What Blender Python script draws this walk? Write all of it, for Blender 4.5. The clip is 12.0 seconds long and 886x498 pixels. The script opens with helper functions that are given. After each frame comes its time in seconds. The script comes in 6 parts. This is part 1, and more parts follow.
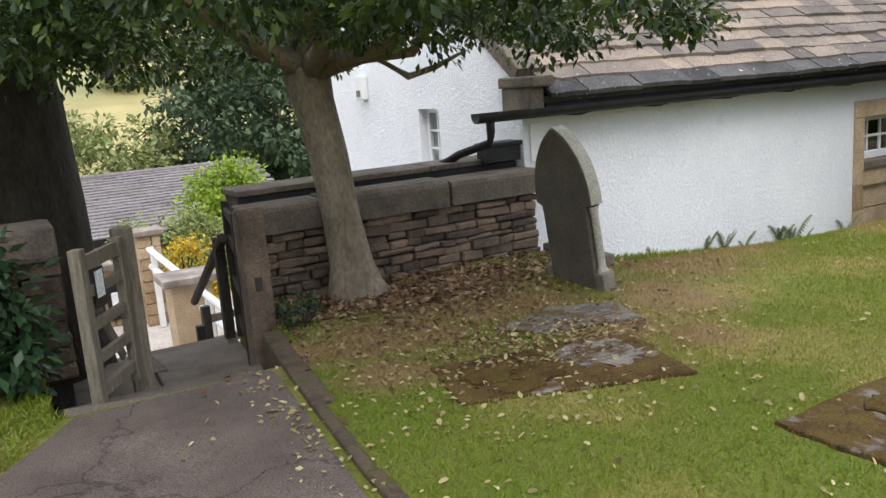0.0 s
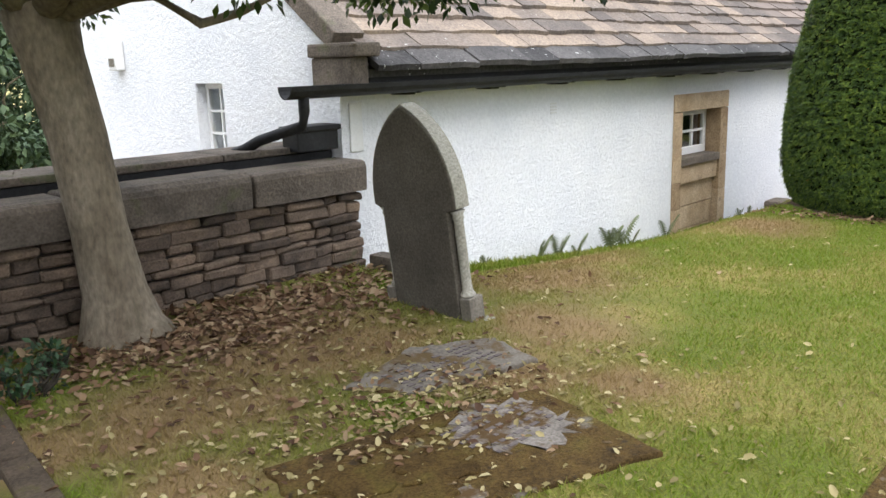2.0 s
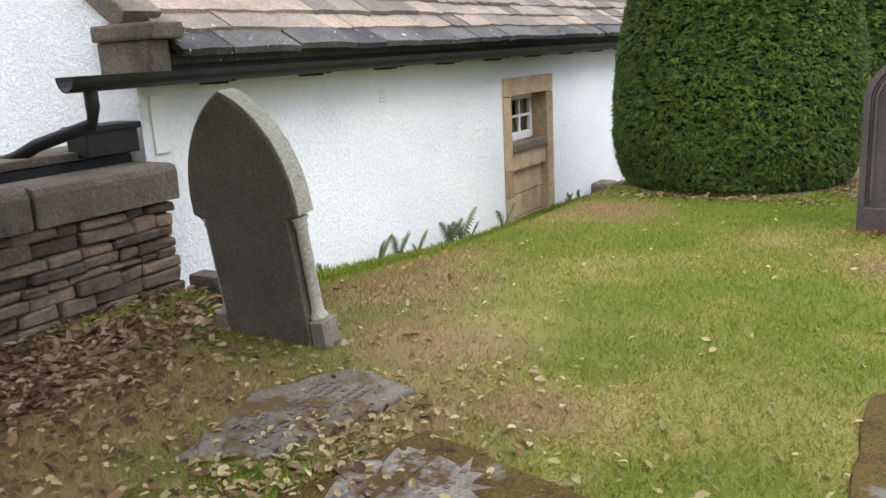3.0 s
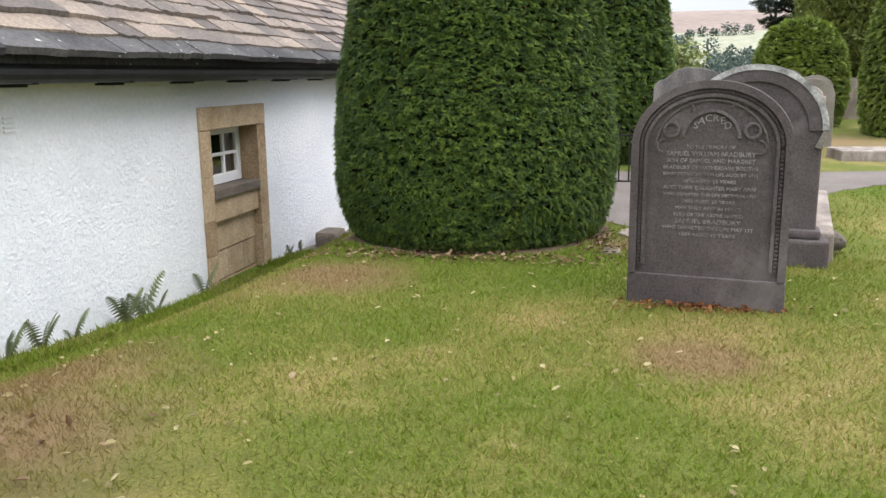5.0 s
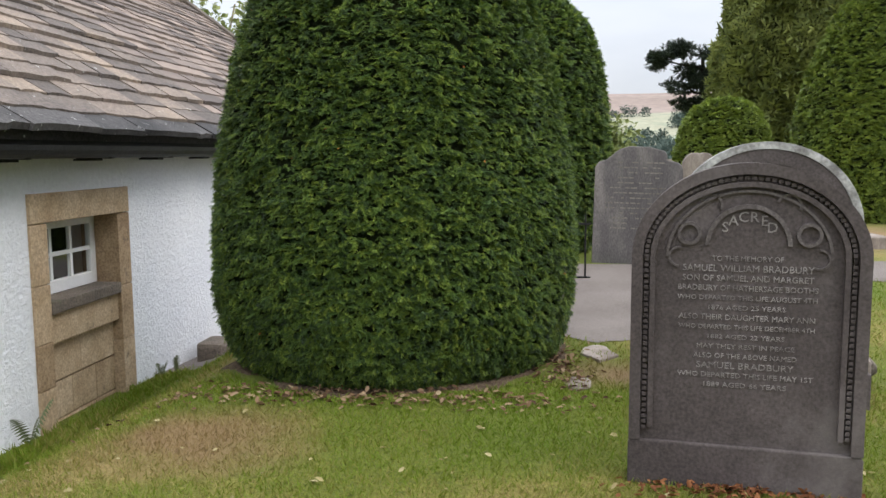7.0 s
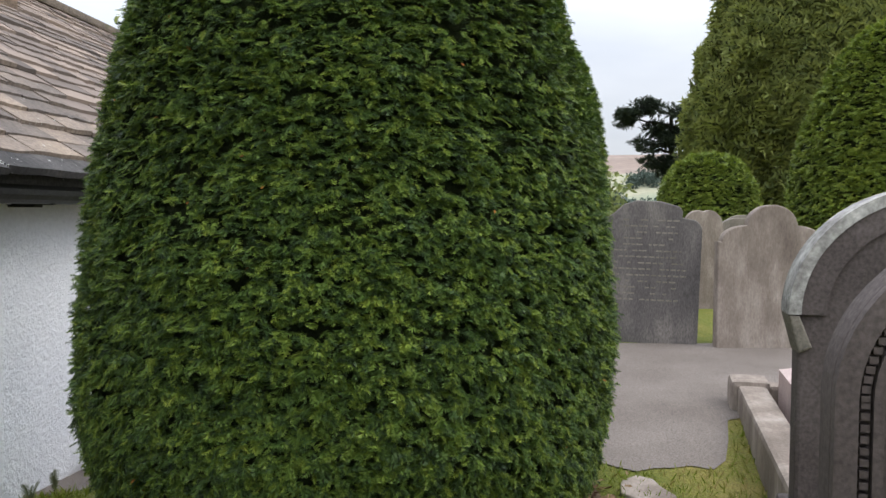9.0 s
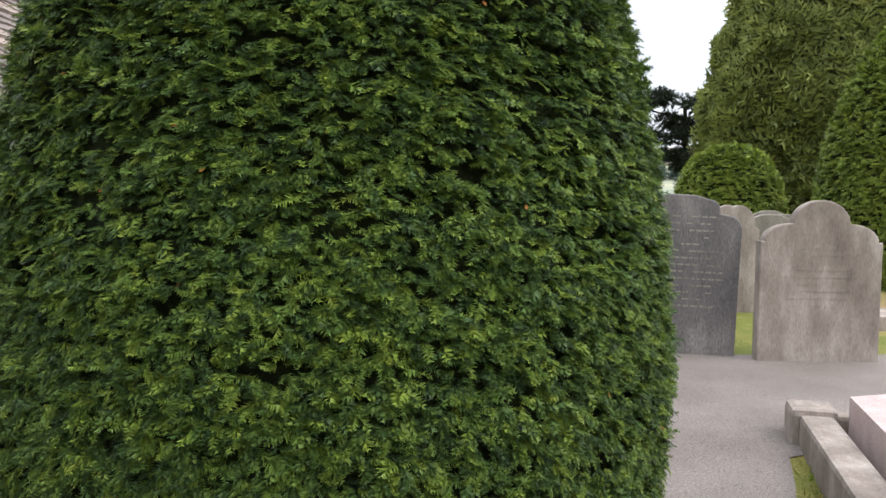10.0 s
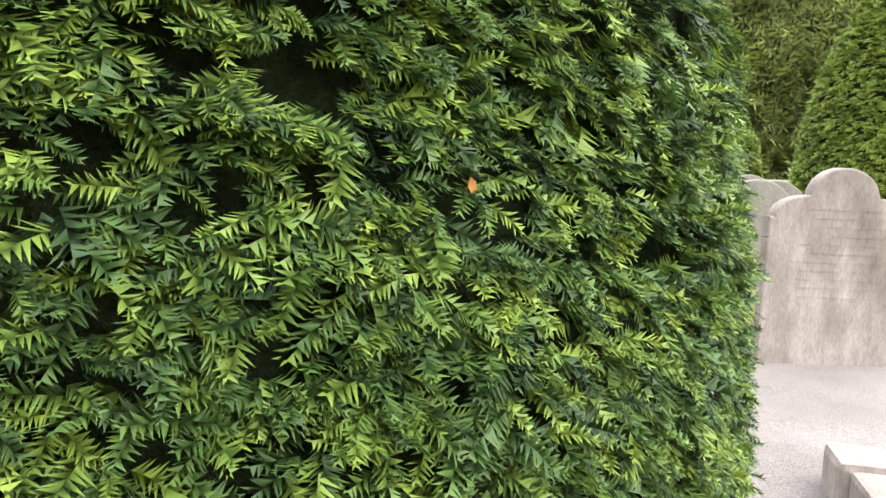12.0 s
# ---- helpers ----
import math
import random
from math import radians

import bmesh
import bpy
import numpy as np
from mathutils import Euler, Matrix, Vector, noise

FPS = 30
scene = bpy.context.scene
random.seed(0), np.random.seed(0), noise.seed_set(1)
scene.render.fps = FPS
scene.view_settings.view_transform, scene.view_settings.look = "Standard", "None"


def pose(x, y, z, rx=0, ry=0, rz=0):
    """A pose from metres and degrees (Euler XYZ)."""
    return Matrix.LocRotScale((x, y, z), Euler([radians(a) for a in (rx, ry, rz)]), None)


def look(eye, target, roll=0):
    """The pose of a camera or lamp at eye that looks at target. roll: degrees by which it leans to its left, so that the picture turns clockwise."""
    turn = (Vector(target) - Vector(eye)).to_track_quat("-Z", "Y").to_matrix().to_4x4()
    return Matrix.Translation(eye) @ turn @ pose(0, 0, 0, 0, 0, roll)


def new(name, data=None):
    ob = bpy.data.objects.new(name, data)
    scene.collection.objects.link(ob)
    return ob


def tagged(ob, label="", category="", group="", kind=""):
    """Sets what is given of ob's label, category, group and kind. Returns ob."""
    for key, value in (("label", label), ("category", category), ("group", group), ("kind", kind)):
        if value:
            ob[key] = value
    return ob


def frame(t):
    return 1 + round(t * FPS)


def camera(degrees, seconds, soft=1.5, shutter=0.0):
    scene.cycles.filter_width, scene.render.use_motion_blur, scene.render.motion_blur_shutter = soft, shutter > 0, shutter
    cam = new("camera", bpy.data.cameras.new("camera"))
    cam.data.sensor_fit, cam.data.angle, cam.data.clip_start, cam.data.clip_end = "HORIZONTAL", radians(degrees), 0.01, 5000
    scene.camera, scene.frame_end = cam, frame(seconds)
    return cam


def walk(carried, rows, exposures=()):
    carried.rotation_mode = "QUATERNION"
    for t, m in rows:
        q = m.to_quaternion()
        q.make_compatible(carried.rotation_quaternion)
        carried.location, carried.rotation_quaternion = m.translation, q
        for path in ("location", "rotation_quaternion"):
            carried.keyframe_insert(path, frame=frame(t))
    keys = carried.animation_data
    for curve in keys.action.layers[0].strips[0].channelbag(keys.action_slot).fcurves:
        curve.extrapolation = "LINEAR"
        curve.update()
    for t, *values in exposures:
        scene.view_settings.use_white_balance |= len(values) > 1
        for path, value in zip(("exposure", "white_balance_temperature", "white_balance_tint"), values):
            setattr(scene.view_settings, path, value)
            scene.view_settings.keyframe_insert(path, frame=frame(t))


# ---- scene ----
cam = camera(55.9, 12.0)
PATH = [
    (0, (0.113, -0.174, 2.204), (1.048, 1.548, 1.806), -4.4),
    (0.5, (0.199, 0.279, 2.158), (1.149, 1.983, 1.715), -3.5),
    (1, (0.341, 0.683, 2.107), (1.307, 2.376, 1.658), -4.3),
    (1.5, (0.526, 1.072, 2.045), (1.574, 2.717, 1.604), -3.2),
    (2, (0.665, 1.415, 2.024), (2.051, 2.789, 1.584), -1.7),
    (2.5, (0.875, 1.723, 1.975), (2.356, 2.987, 1.515), -2.6),
    (3, (1.102, 2.024, 1.929), (2.755, 3.048, 1.462), -3.1),
    (3.5, (1.425, 2.219, 1.907), (3.215, 3.007, 1.489), -3.3),
    (3.7, (1.577, 2.269, 1.903), (3.402, 2.989, 1.516), -2.8),
    (5.3, (2.92, 2.598, 1.811), (4.834, 3.019, 1.411), -0.5),
    (5.5, (3.047, 2.653, 1.812), (4.97, 3.061, 1.447), -0.4),
    (6, (3.451, 2.78, 1.799), (5.416, 3.068, 1.556), -0.2),
    (6.5, (3.912, 2.823, 1.781), (5.879, 3.081, 1.527), -0.3),
    (7, (4.28, 2.901, 1.82), (6.252, 3.145, 1.591), -0.4),
    (7.4, (4.635, 2.983, 1.857), (6.621, 3.203, 1.761), -0.5),
    (7.7, (4.897, 3.007, 1.844), (6.886, 3.2, 1.755), -0.6),
    (9.3, (6.208, 3.22, 1.769), (8.201, 3.361, 1.678), 0.4),
    (9.5, (6.39, 3.193, 1.778), (8.381, 3.356, 1.672), 0.5),
    (10, (6.742, 3.278, 1.78), (8.732, 3.434, 1.668), 0.9),
    (10.5, (7.06, 3.36, 1.796), (9.051, 3.486, 1.656), 0.6),
    (11, (7.4, 3.318, 1.785), (9.388, 3.459, 1.616), 1.0),
    (11.5, (7.744, 3.28, 1.772), (9.728, 3.41, 1.558), 1.9),
    (12, (8.103, 3.241, 1.798), (10.09, 3.286, 1.573), 2.9),
]
EXPOSURES = [(0, 0.0), (0.5, 0.3), (1.5, 0.37), (2.5, 0.42), (3.5, 0.38), (5.5, 0.24), (6.5, 0.02), (7.0, 0.05), (7.5, -0.1), (9.5, 0.08), (10.5, 0.6), (11.5, 1.08), (12.0, 1.36)]
walk(cam, [(t, look(eye, target, roll)) for t, eye, target, roll in PATH], exposures=EXPOSURES)

# ---- light ----
SUN_EL, SUN_AZ = 48.0, 205.0
world = bpy.data.worlds.new("overcast_sky")
scene.world = world
world.use_nodes = True
wn, wl = world.node_tree.nodes, world.node_tree.links
wn.clear()
w_out = wn.new("ShaderNodeOutputWorld")
w_bg = wn.new("ShaderNodeBackground")
w_bg.inputs["Strength"].default_value = 0.12
w_sky = wn.new("ShaderNodeTexSky")
w_sky.sky_type = "NISHITA"
w_sky.sun_disc = False
w_sky.sun_elevation = radians(SUN_EL)
w_sky.sun_rotation = radians(SUN_AZ)
w_tc = wn.new("ShaderNodeTexCoord")
w_map = wn.new("ShaderNodeMapping")
w_map.inputs["Scale"].default_value = (1.0, 1.0, 3.5)
w_noise = wn.new("ShaderNodeTexNoise")
w_noise.inputs["Scale"].default_value = 2.2
w_noise.inputs["Detail"].default_value = 5.0
w_ramp = wn.new("ShaderNodeValToRGB")
w_ramp.color_ramp.elements[0].position = 0.3
w_ramp.color_ramp.elements[0].color = (6.1, 6.5, 7.3, 1)
w_ramp.color_ramp.elements[1].position = 0.7
w_ramp.color_ramp.elements[1].color = (8.3, 8.6, 9.2, 1)
w_mix = wn.new("ShaderNodeMixRGB")
w_mix.inputs["Fac"].default_value = 0.9
wl.new(w_tc.outputs["Generated"], w_map.inputs["Vector"])
wl.new(w_map.outputs["Vector"], w_noise.inputs["Vector"])
wl.new(w_noise.outputs["Fac"], w_ramp.inputs["Fac"])
wl.new(w_sky.outputs["Color"], w_mix.inputs["Color1"])
wl.new(w_ramp.outputs["Color"], w_mix.inputs["Color2"])
w_sep = wn.new("ShaderNodeSeparateXYZ")
w_grad = wn.new("ShaderNodeMath")
w_grad.operation = "MULTIPLY_ADD"
w_grad.use_clamp = False
w_grad.inputs[1].default_value = 2.6
w_grad.inputs[2].default_value = 0.68
w_pos = wn.new("ShaderNodeMath")
w_pos.operation = "MAXIMUM"
w_pos.inputs[1].default_value = 0.0
w_mul = wn.new("ShaderNodeMixRGB")
w_mul.blend_type = "MULTIPLY"
w_mul.inputs["Fac"].default_value = 1.0
wl.new(w_tc.outputs["Generated"], w_sep.inputs["Vector"])
wl.new(w_sep.outputs["Z"], w_pos.inputs[0])
wl.new(w_pos.outputs[0], w_grad.inputs[0])
wl.new(w_mix.outputs["Color"], w_mul.inputs["Color1"])
wl.new(w_grad.outputs[0], w_mul.inputs["Color2"])
wl.new(w_mul.outputs["Color"], w_bg.inputs["Color"])
wl.new(w_bg.outputs["Background"], w_out.inputs["Surface"])

sun_data = bpy.data.lights.new("sun", "SUN")
sun_data.energy = 1.5
sun_data.angle = radians(30)
sun_data.color = (1.0, 0.96, 0.9)
sun = new("sun", sun_data)
sun.matrix_world = look((-4, -9, 12), (0, 0, 0))


# ---- materials ----
def ramp_of(nodes, stops):
    r = nodes.new("ShaderNodeValToRGB")
    while len(r.color_ramp.elements) < len(stops):
        r.color_ramp.elements.new(0.5)
    for e, (p, c) in zip(r.color_ramp.elements, stops):
        e.position, e.color = p, (*c, 1)
    return r


DRY = [(4.95, 4.75, 0.75), (2.35, 4.55, 0.7), (1.95, 3.95, 0.35), (3.3, 4.6, 0.55), (5.7, 5.1, 0.65), (3.0, 4.9, 0.95), (2.1, 4.5, 0.6), (3.4, 3.75, 0.5), (4.2, 4.1, 0.55), (6.55, 2.25, 0.35), (7.9, 4.5, 0.5), (9.2, 2.45, 0.35), (1.7, 4.6, 0.4), (3.7, 3.3, 0.3), (8.4, 2.2, 0.3), (16.5, -1.8, 2.2), (18.5, -0.5, 2.0), (15.5, -3.5, 1.5)]


def dry_mask(n, l, src):
    """1 inside the dry patches of the lawn, ragged at their edges."""
    out = None
    wob = n.new("ShaderNodeTexNoise")
    wob.inputs["Scale"].default_value = 3.0
    wob.inputs["Detail"].default_value = 5
    l.new(src, wob.inputs["Vector"])
    for x, y, r in DRY:
        d = n.new("ShaderNodeVectorMath")
        d.operation = "DISTANCE"
        flat = n.new("ShaderNodeVectorMath")
        flat.operation = "MULTIPLY"
        flat.inputs[1].default_value = (1, 1, 0)
        l.new(src, flat.inputs[0])
        l.new(flat.outputs[0], d.inputs[0])
        d.inputs[1].default_value = (x, y, 0)
        a = n.new("ShaderNodeMath")
        a.operation = "MULTIPLY_ADD"
        a.inputs[1].default_value = 1.1 * r
        l.new(wob.outputs["Fac"], a.inputs[0])
        l.new(d.outputs["Value"], a.inputs[2])
        m = n.new("ShaderNodeMapRange")
        m.inputs["From Min"].default_value = 0.9 * r
        m.inputs["From Max"].default_value = 1.75 * r
        m.inputs["To Min"].default_value = 0.85
        m.inputs["To Max"].default_value = 0.0
        l.new(a.outputs[0], m.inputs["Value"])
        if out is None:
            out = m.outputs[0]
        else:
            mx = n.new("ShaderNodeMath")
            mx.operation = "MAXIMUM"
            l.new(out, mx.inputs[0])
            l.new(m.outputs[0], mx.inputs[1])
            out = mx.outputs[0]
    return out


def surface(name, stops, scale=3.0, fine=45.0, fine_amount=0.35, rough=0.85, bump=0.4, bump_scale=60.0, bump_dist=0.01,
            rand=0.0, spots=None, stretch=(1, 1, 1), metal=0.0, local=False, spec=0.3, dry=None, cracks=None):
    """A weathered surface: a broad noise through colour stops, a fine grain, per-object tone, spots (colour, scale, amount) and relief."""
    m = bpy.data.materials.new(name)
    m.use_nodes = True
    n, l = m.node_tree.nodes, m.node_tree.links
    b = n["Principled BSDF"]
    b.inputs["Roughness"].default_value = rough
    b.inputs["Metallic"].default_value = metal
    b.inputs["Specular IOR Level"].default_value = spec
    if local:
        src = n.new("ShaderNodeTexCoord").outputs["Object"]
    else:
        src = n.new("ShaderNodeNewGeometry").outputs["Position"]
    mp = n.new("ShaderNodeMapping")
    mp.inputs["Scale"].default_value = stretch
    l.new(src, mp.inputs["Vector"])
    src = mp.outputs["Vector"]
    info = n.new("ShaderNodeObjectInfo")
    big = n.new("ShaderNodeTexNoise")
    big.inputs["Scale"].default_value = scale
    big.inputs["Detail"].default_value = 6
    big.inputs["Roughness"].default_value = 0.62
    l.new(src, big.inputs["Vector"])
    fac = big.outputs["Fac"]
    if rand:
        add = n.new("ShaderNodeMath")
        add.operation = "MULTIPLY_ADD"
        add.inputs[1].default_value = rand
        l.new(info.outputs["Random"], add.inputs[0])
        sub = n.new("ShaderNodeMath")
        sub.operation = "SUBTRACT"
        sub.inputs[1].default_value = rand / 2
        l.new(fac, sub.inputs[0])
        l.new(sub.outputs[0], add.inputs[2])
        fac = add.outputs[0]
    r = ramp_of(n, stops)
    l.new(fac, r.inputs["Fac"])
    col = r.outputs["Color"]
    fn = n.new("ShaderNodeTexNoise")
    fn.inputs["Scale"].default_value = fine
    fn.inputs["Detail"].default_value = 4
    l.new(src, fn.inputs["Vector"])
    fr = ramp_of(n, [(0.25, (1 - fine_amount,) * 3), (0.75, (1 + fine_amount,) * 3)])
    l.new(fn.outputs["Fac"], fr.inputs["Fac"])
    mul = n.new("ShaderNodeMixRGB")
    mul.blend_type = "MULTIPLY"
    mul.inputs["Fac"].default_value = 1
    l.new(col, mul.inputs["Color1"])
    l.new(fr.outputs["Color"], mul.inputs["Color2"])
    col = mul.outputs["Color"]
    for c, sc, lo, hi in spots or ():
        sn = n.new("ShaderNodeTexNoise")
        sn.inputs["Scale"].default_value = sc
        sn.inputs["Detail"].default_value = 5
        sn.inputs["Roughness"].default_value = 0.6
        l.new(src, sn.inputs["Vector"])
        sr = ramp_of(n, [(lo, (0, 0, 0)), (hi, (1, 1, 1))])
        l.new(sn.outputs["Fac"], sr.inputs["Fac"])
        mx = n.new("ShaderNodeMixRGB")
        l.new(sr.outputs["Color"], mx.inputs["Fac"])
        l.new(col, mx.inputs["Color1"])
        mx.inputs["Color2"].default_value = (*c, 1)
        col = mx.outputs["Color"]
    if dry:
        mx = n.new("ShaderNodeMixRGB")
        l.new(dry_mask(n, l, src), mx.inputs["Fac"])
        l.new(col, mx.inputs["Color1"])
        mx.inputs["Color2"].default_value = (*dry, 1)
        col = mx.outputs["Color"]
    if cracks:
        warp = n.new("ShaderNodeTexNoise")
        warp.inputs["Scale"].default_value = 3.0
        warp.inputs["Detail"].default_value = 5
        l.new(src, warp.inputs["Vector"])
        wa = n.new("ShaderNodeMixRGB")
        wa.inputs["Fac"].default_value = 0.4
        l.new(src, wa.inputs["Color1"])
        l.new(warp.outputs["Color"], wa.inputs["Color2"])
        vo = n.new("ShaderNodeTexVoronoi")
        vo.feature = "DISTANCE_TO_EDGE"
        vo.inputs["Scale"].default_value = cracks
        l.new(wa.outputs["Color"], vo.inputs["Vector"])
        cr = ramp_of(n, [(0.002, (0.3, 0.3, 0.3)), (0.011, (1, 1, 1))])
        l.new(vo.outputs["Distance"], cr.inputs["Fac"])
        mx = n.new("ShaderNodeMixRGB")
        mx.blend_type = "MULTIPLY"
        mx.inputs["Fac"].default_value = 0.7
        l.new(col, mx.inputs["Color1"])
        l.new(cr.outputs["Color"], mx.inputs["Color2"])
        col = mx.outputs["Color"]
    l.new(col, b.inputs["Base Color"])
    if bump:
        bn = n.new("ShaderNodeTexNoise")
        bn.inputs["Scale"].default_value = bump_scale
        bn.inputs["Detail"].default_value = 5
        bn.inputs["Roughness"].default_value = 0.65
        l.new(src, bn.inputs["Vector"])
        bp = n.new("ShaderNodeBump")
        bp.inputs["Strength"].default_value = bump
        bp.inputs["Distance"].default_value = bump_dist
        l.new(bn.outputs["Fac"], bp.inputs["Height"])
        l.new(bp.outputs["Normal"], b.inputs["Normal"])
    return m


def leafy(name, stops, scale=1.2, rough=0.5, spec=0.35, through_light=0.25, patch=0.5, dry=None):
    """Leaves: tone by leaf, drifting by patches, some light through them."""
    m = bpy.data.materials.new(name)
    m.use_nodes = True
    n, l = m.node_tree.nodes, m.node_tree.links
    b = n["Principled BSDF"]
    b.inputs["Roughness"].default_value = rough
    b.inputs["Specular IOR Level"].default_value = spec
    geo = n.new("ShaderNodeNewGeometry")
    ns = n.new("ShaderNodeTexNoise")
    ns.inputs["Scale"].default_value = scale
    ns.inputs["Detail"].default_value = 4
    l.new(geo.outputs["Position"], ns.inputs["Vector"])
    mx = n.new("ShaderNodeMath")
    mx.operation = "MULTIPLY"
    mx.inputs[1].default_value = 1 - patch
    l.new(geo.outputs["Random Per Island"], mx.inputs[0])
    ad = n.new("ShaderNodeMath")
    ad.operation = "MULTIPLY_ADD"
    ad.inputs[1].default_value = patch
    l.new(ns.outputs["Fac"], ad.inputs[0])
    l.new(mx.outputs[0], ad.inputs[2])
    r = ramp_of(n, stops)
    l.new(ad.outputs[0], r.inputs["Fac"])
    col = r.outputs["Color"]
    if dry:
        dm = n.new("ShaderNodeMixRGB")
        l.new(dry_mask(n, l, geo.outputs["Position"]), dm.inputs["Fac"])
        l.new(col, dm.inputs["Color1"])
        dm.inputs["Color2"].default_value = (*dry, 1)
        col = dm.outputs["Color"]
    l.new(col, b.inputs["Base Color"])
    tr = n.new("ShaderNodeBsdfTranslucent")
    l.new(col, tr.inputs["Color"])
    ms = n.new("ShaderNodeMixShader")
    ms.inputs["Fac"].default_value = through_light
    l.new(b.outputs["BSDF"], ms.inputs[1])
    l.new(tr.outputs["BSDF"], ms.inputs[2])
    l.new(ms.outputs["Shader"], n["Material Output"].inputs["Surface"])
    return m


def glass_of(name):
    m = bpy.data.materials.new(name)
    m.use_nodes = True
    b = m.node_tree.nodes["Principled BSDF"]
    b.inputs["Base Color"].default_value = (0.9, 0.95, 0.95, 1)
    b.inputs["Transmission Weight"].default_value = 1.0
    b.inputs["Roughness"].default_value = 0.02
    return m


M_GRASS = surface("lawn_soil", [(0.30, (0.30, 0.225, 0.08)), (0.40, (0.20, 0.185, 0.04)), (0.48, (0.13, 0.145, 0.02)), (0.7, (0.105, 0.14, 0.015))], scale=0.7, fine=70, fine_amount=0.45, bump=0.8, bump_scale=120, bump_dist=0.02, dry=(0.26, 0.165, 0.085))
M_BLADE = leafy("grass_blades", [(0.29, (0.36, 0.28, 0.11)), (0.39, (0.23, 0.225, 0.05)), (0.47, (0.165, 0.215, 0.018)), (0.68, (0.135, 0.215, 0.010))], scale=0.7, rough=0.6, patch=0.75, through_light=0.3, dry=(0.29, 0.19, 0.09))
M_TARMAC = surface("old_tarmac", [(0.3, (0.062, 0.046, 0.038)), (0.7, (0.125, 0.098, 0.083))], scale=2.2, fine=120, fine_amount=0.7, bump=0.9, bump_scale=120, bump_dist=0.006, spots=[((0.06, 0.07, 0.03), 1.7, 0.70, 0.78)], cracks=1.3)
M_GRAVEL = surface("gravel_path", [(0.3, (0.135, 0.112, 0.097)), (0.7, (0.20, 0.172, 0.152))], scale=1.4, fine=110, fine_amount=0.5, bump=0.5, bump_scale=150, bump_dist=0.008)
M_RENDER = surface("white_roughcast", [(0.3, (0.74, 0.76, 0.80)), (0.7, (0.84, 0.85, 0.87))], scale=1.1, fine=28, fine_amount=0.06, rough=0.8, bump=0.75, bump_scale=30, bump_dist=0.03, spots=[((0.60, 0.63, 0.62), 1.6, 0.66, 0.85)])
M_STONE = surface("gritstone", [(0.25, (0.062, 0.047, 0.038)), (0.5, (0.135, 0.10, 0.076)), (0.75, (0.235, 0.17, 0.122))], scale=5, fine=70, rough=0.92, bump=0.8, bump_scale=35, bump_dist=0.02, rand=0.4, spots=[((0.09, 0.10, 0.05), 4.0, 0.62, 0.75)])
M_COPING = surface("gritstone_coping", [(0.3, (0.085, 0.072, 0.06)), (0.7, (0.19, 0.155, 0.125))], scale=4, fine=60, rough=0.92, bump=0.8, bump_scale=30, bump_dist=0.02, rand=0.2, spots=[((0.10, 0.115, 0.05), 3.0, 0.60, 0.74)])
# dark tone for open gaps: their shade is put into the colour
M_GAP_SHADE = surface("gap_shade", [(0.3, (0.035, 0.03, 0.027)), (0.7, (0.06, 0.052, 0.045))], scale=6, bump=0.7, bump_scale=60, bump_dist=0.02)
M_SANDSTONE = surface("buff_sandstone", [(0.25, (0.27, 0.185, 0.11)), (0.5, (0.40, 0.29, 0.18)), (0.75, (0.48, 0.365, 0.245))], scale=4, fine=60, rough=0.9, bump=0.5, bump_scale=40, bump_dist=0.012, rand=0.35, spots=[((0.10, 0.08, 0.07), 5.0, 0.64, 0.74)])
M_SLATE = surface("stone_slate", [(0.22, (0.115, 0.097, 0.086)), (0.45, (0.18, 0.147, 0.124)), (0.62, (0.225, 0.18, 0.146)), (0.82, (0.30, 0.236, 0.18))], scale=1.5, fine=40, rough=0.9, bump=0.6, bump_scale=30, bump_dist=0.015, rand=0.6, spots=[((0.52, 0.52, 0.48), 17.0, 0.67, 0.71), ((0.05, 0.045, 0.043), 2.6, 0.66, 0.8)])
M_SLATE_DARK = surface("dark_stone_slate", [(0.3, (0.035, 0.033, 0.033)), (0.7, (0.095, 0.088, 0.085))], scale=2.5, fine=40, rough=0.85, bump=0.6, bump_scale=30, bump_dist=0.015, rand=0.4, spots=[((0.55, 0.55, 0.52), 22.0, 0.66, 0.70)])
M_GRAVE_GREY = surface("weathered_grey_sandstone", [(0.3, (0.15, 0.135, 0.11)), (0.7, (0.24, 0.215, 0.18))], scale=2.5, fine=80, rough=0.9, bump=0.35, bump_scale=70, bump_dist=0.006, spots=[((0.10, 0.085, 0.07), 2.2, 0.6, 0.8)])
# headstone face darkened in colour for tree shade as well as dirt
M_GRAVE_FACE = surface("shaded_dirty_face", [(0.3, (0.072, 0.063, 0.050)), (0.7, (0.125, 0.11, 0.088))], scale=2.5, fine=80, rough=0.9, bump=0.35, bump_scale=70, bump_dist=0.006, spots=[((0.055, 0.045, 0.037), 2.2, 0.6, 0.8)])
M_SOIL = surface("dry_brown_soil", [(0.3, (0.075, 0.05, 0.033)), (0.7, (0.17, 0.12, 0.078))], scale=5, fine=60, fine_amount=0.5, rough=1, bump=1, bump_scale=50, bump_dist=0.02)
M_GRAVE_EDGE = surface("pale_edge_stone", [(0.3, (0.26, 0.25, 0.20)), (0.7, (0.40, 0.38, 0.33))], scale=5, fine=80, rough=0.9, bump=0.4, bump_scale=60, bump_dist=0.008)
M_GRAVE_DARK = surface("sooty_brown_stone", [(0.3, (0.062, 0.05, 0.047)), (0.7, (0.115, 0.095, 0.09))], scale=2.8, fine=80, rough=0.85, bump=0.35, bump_scale=60, bump_dist=0.006, spots=[((0.19, 0.165, 0.155), 2.6, 0.55, 0.8)])
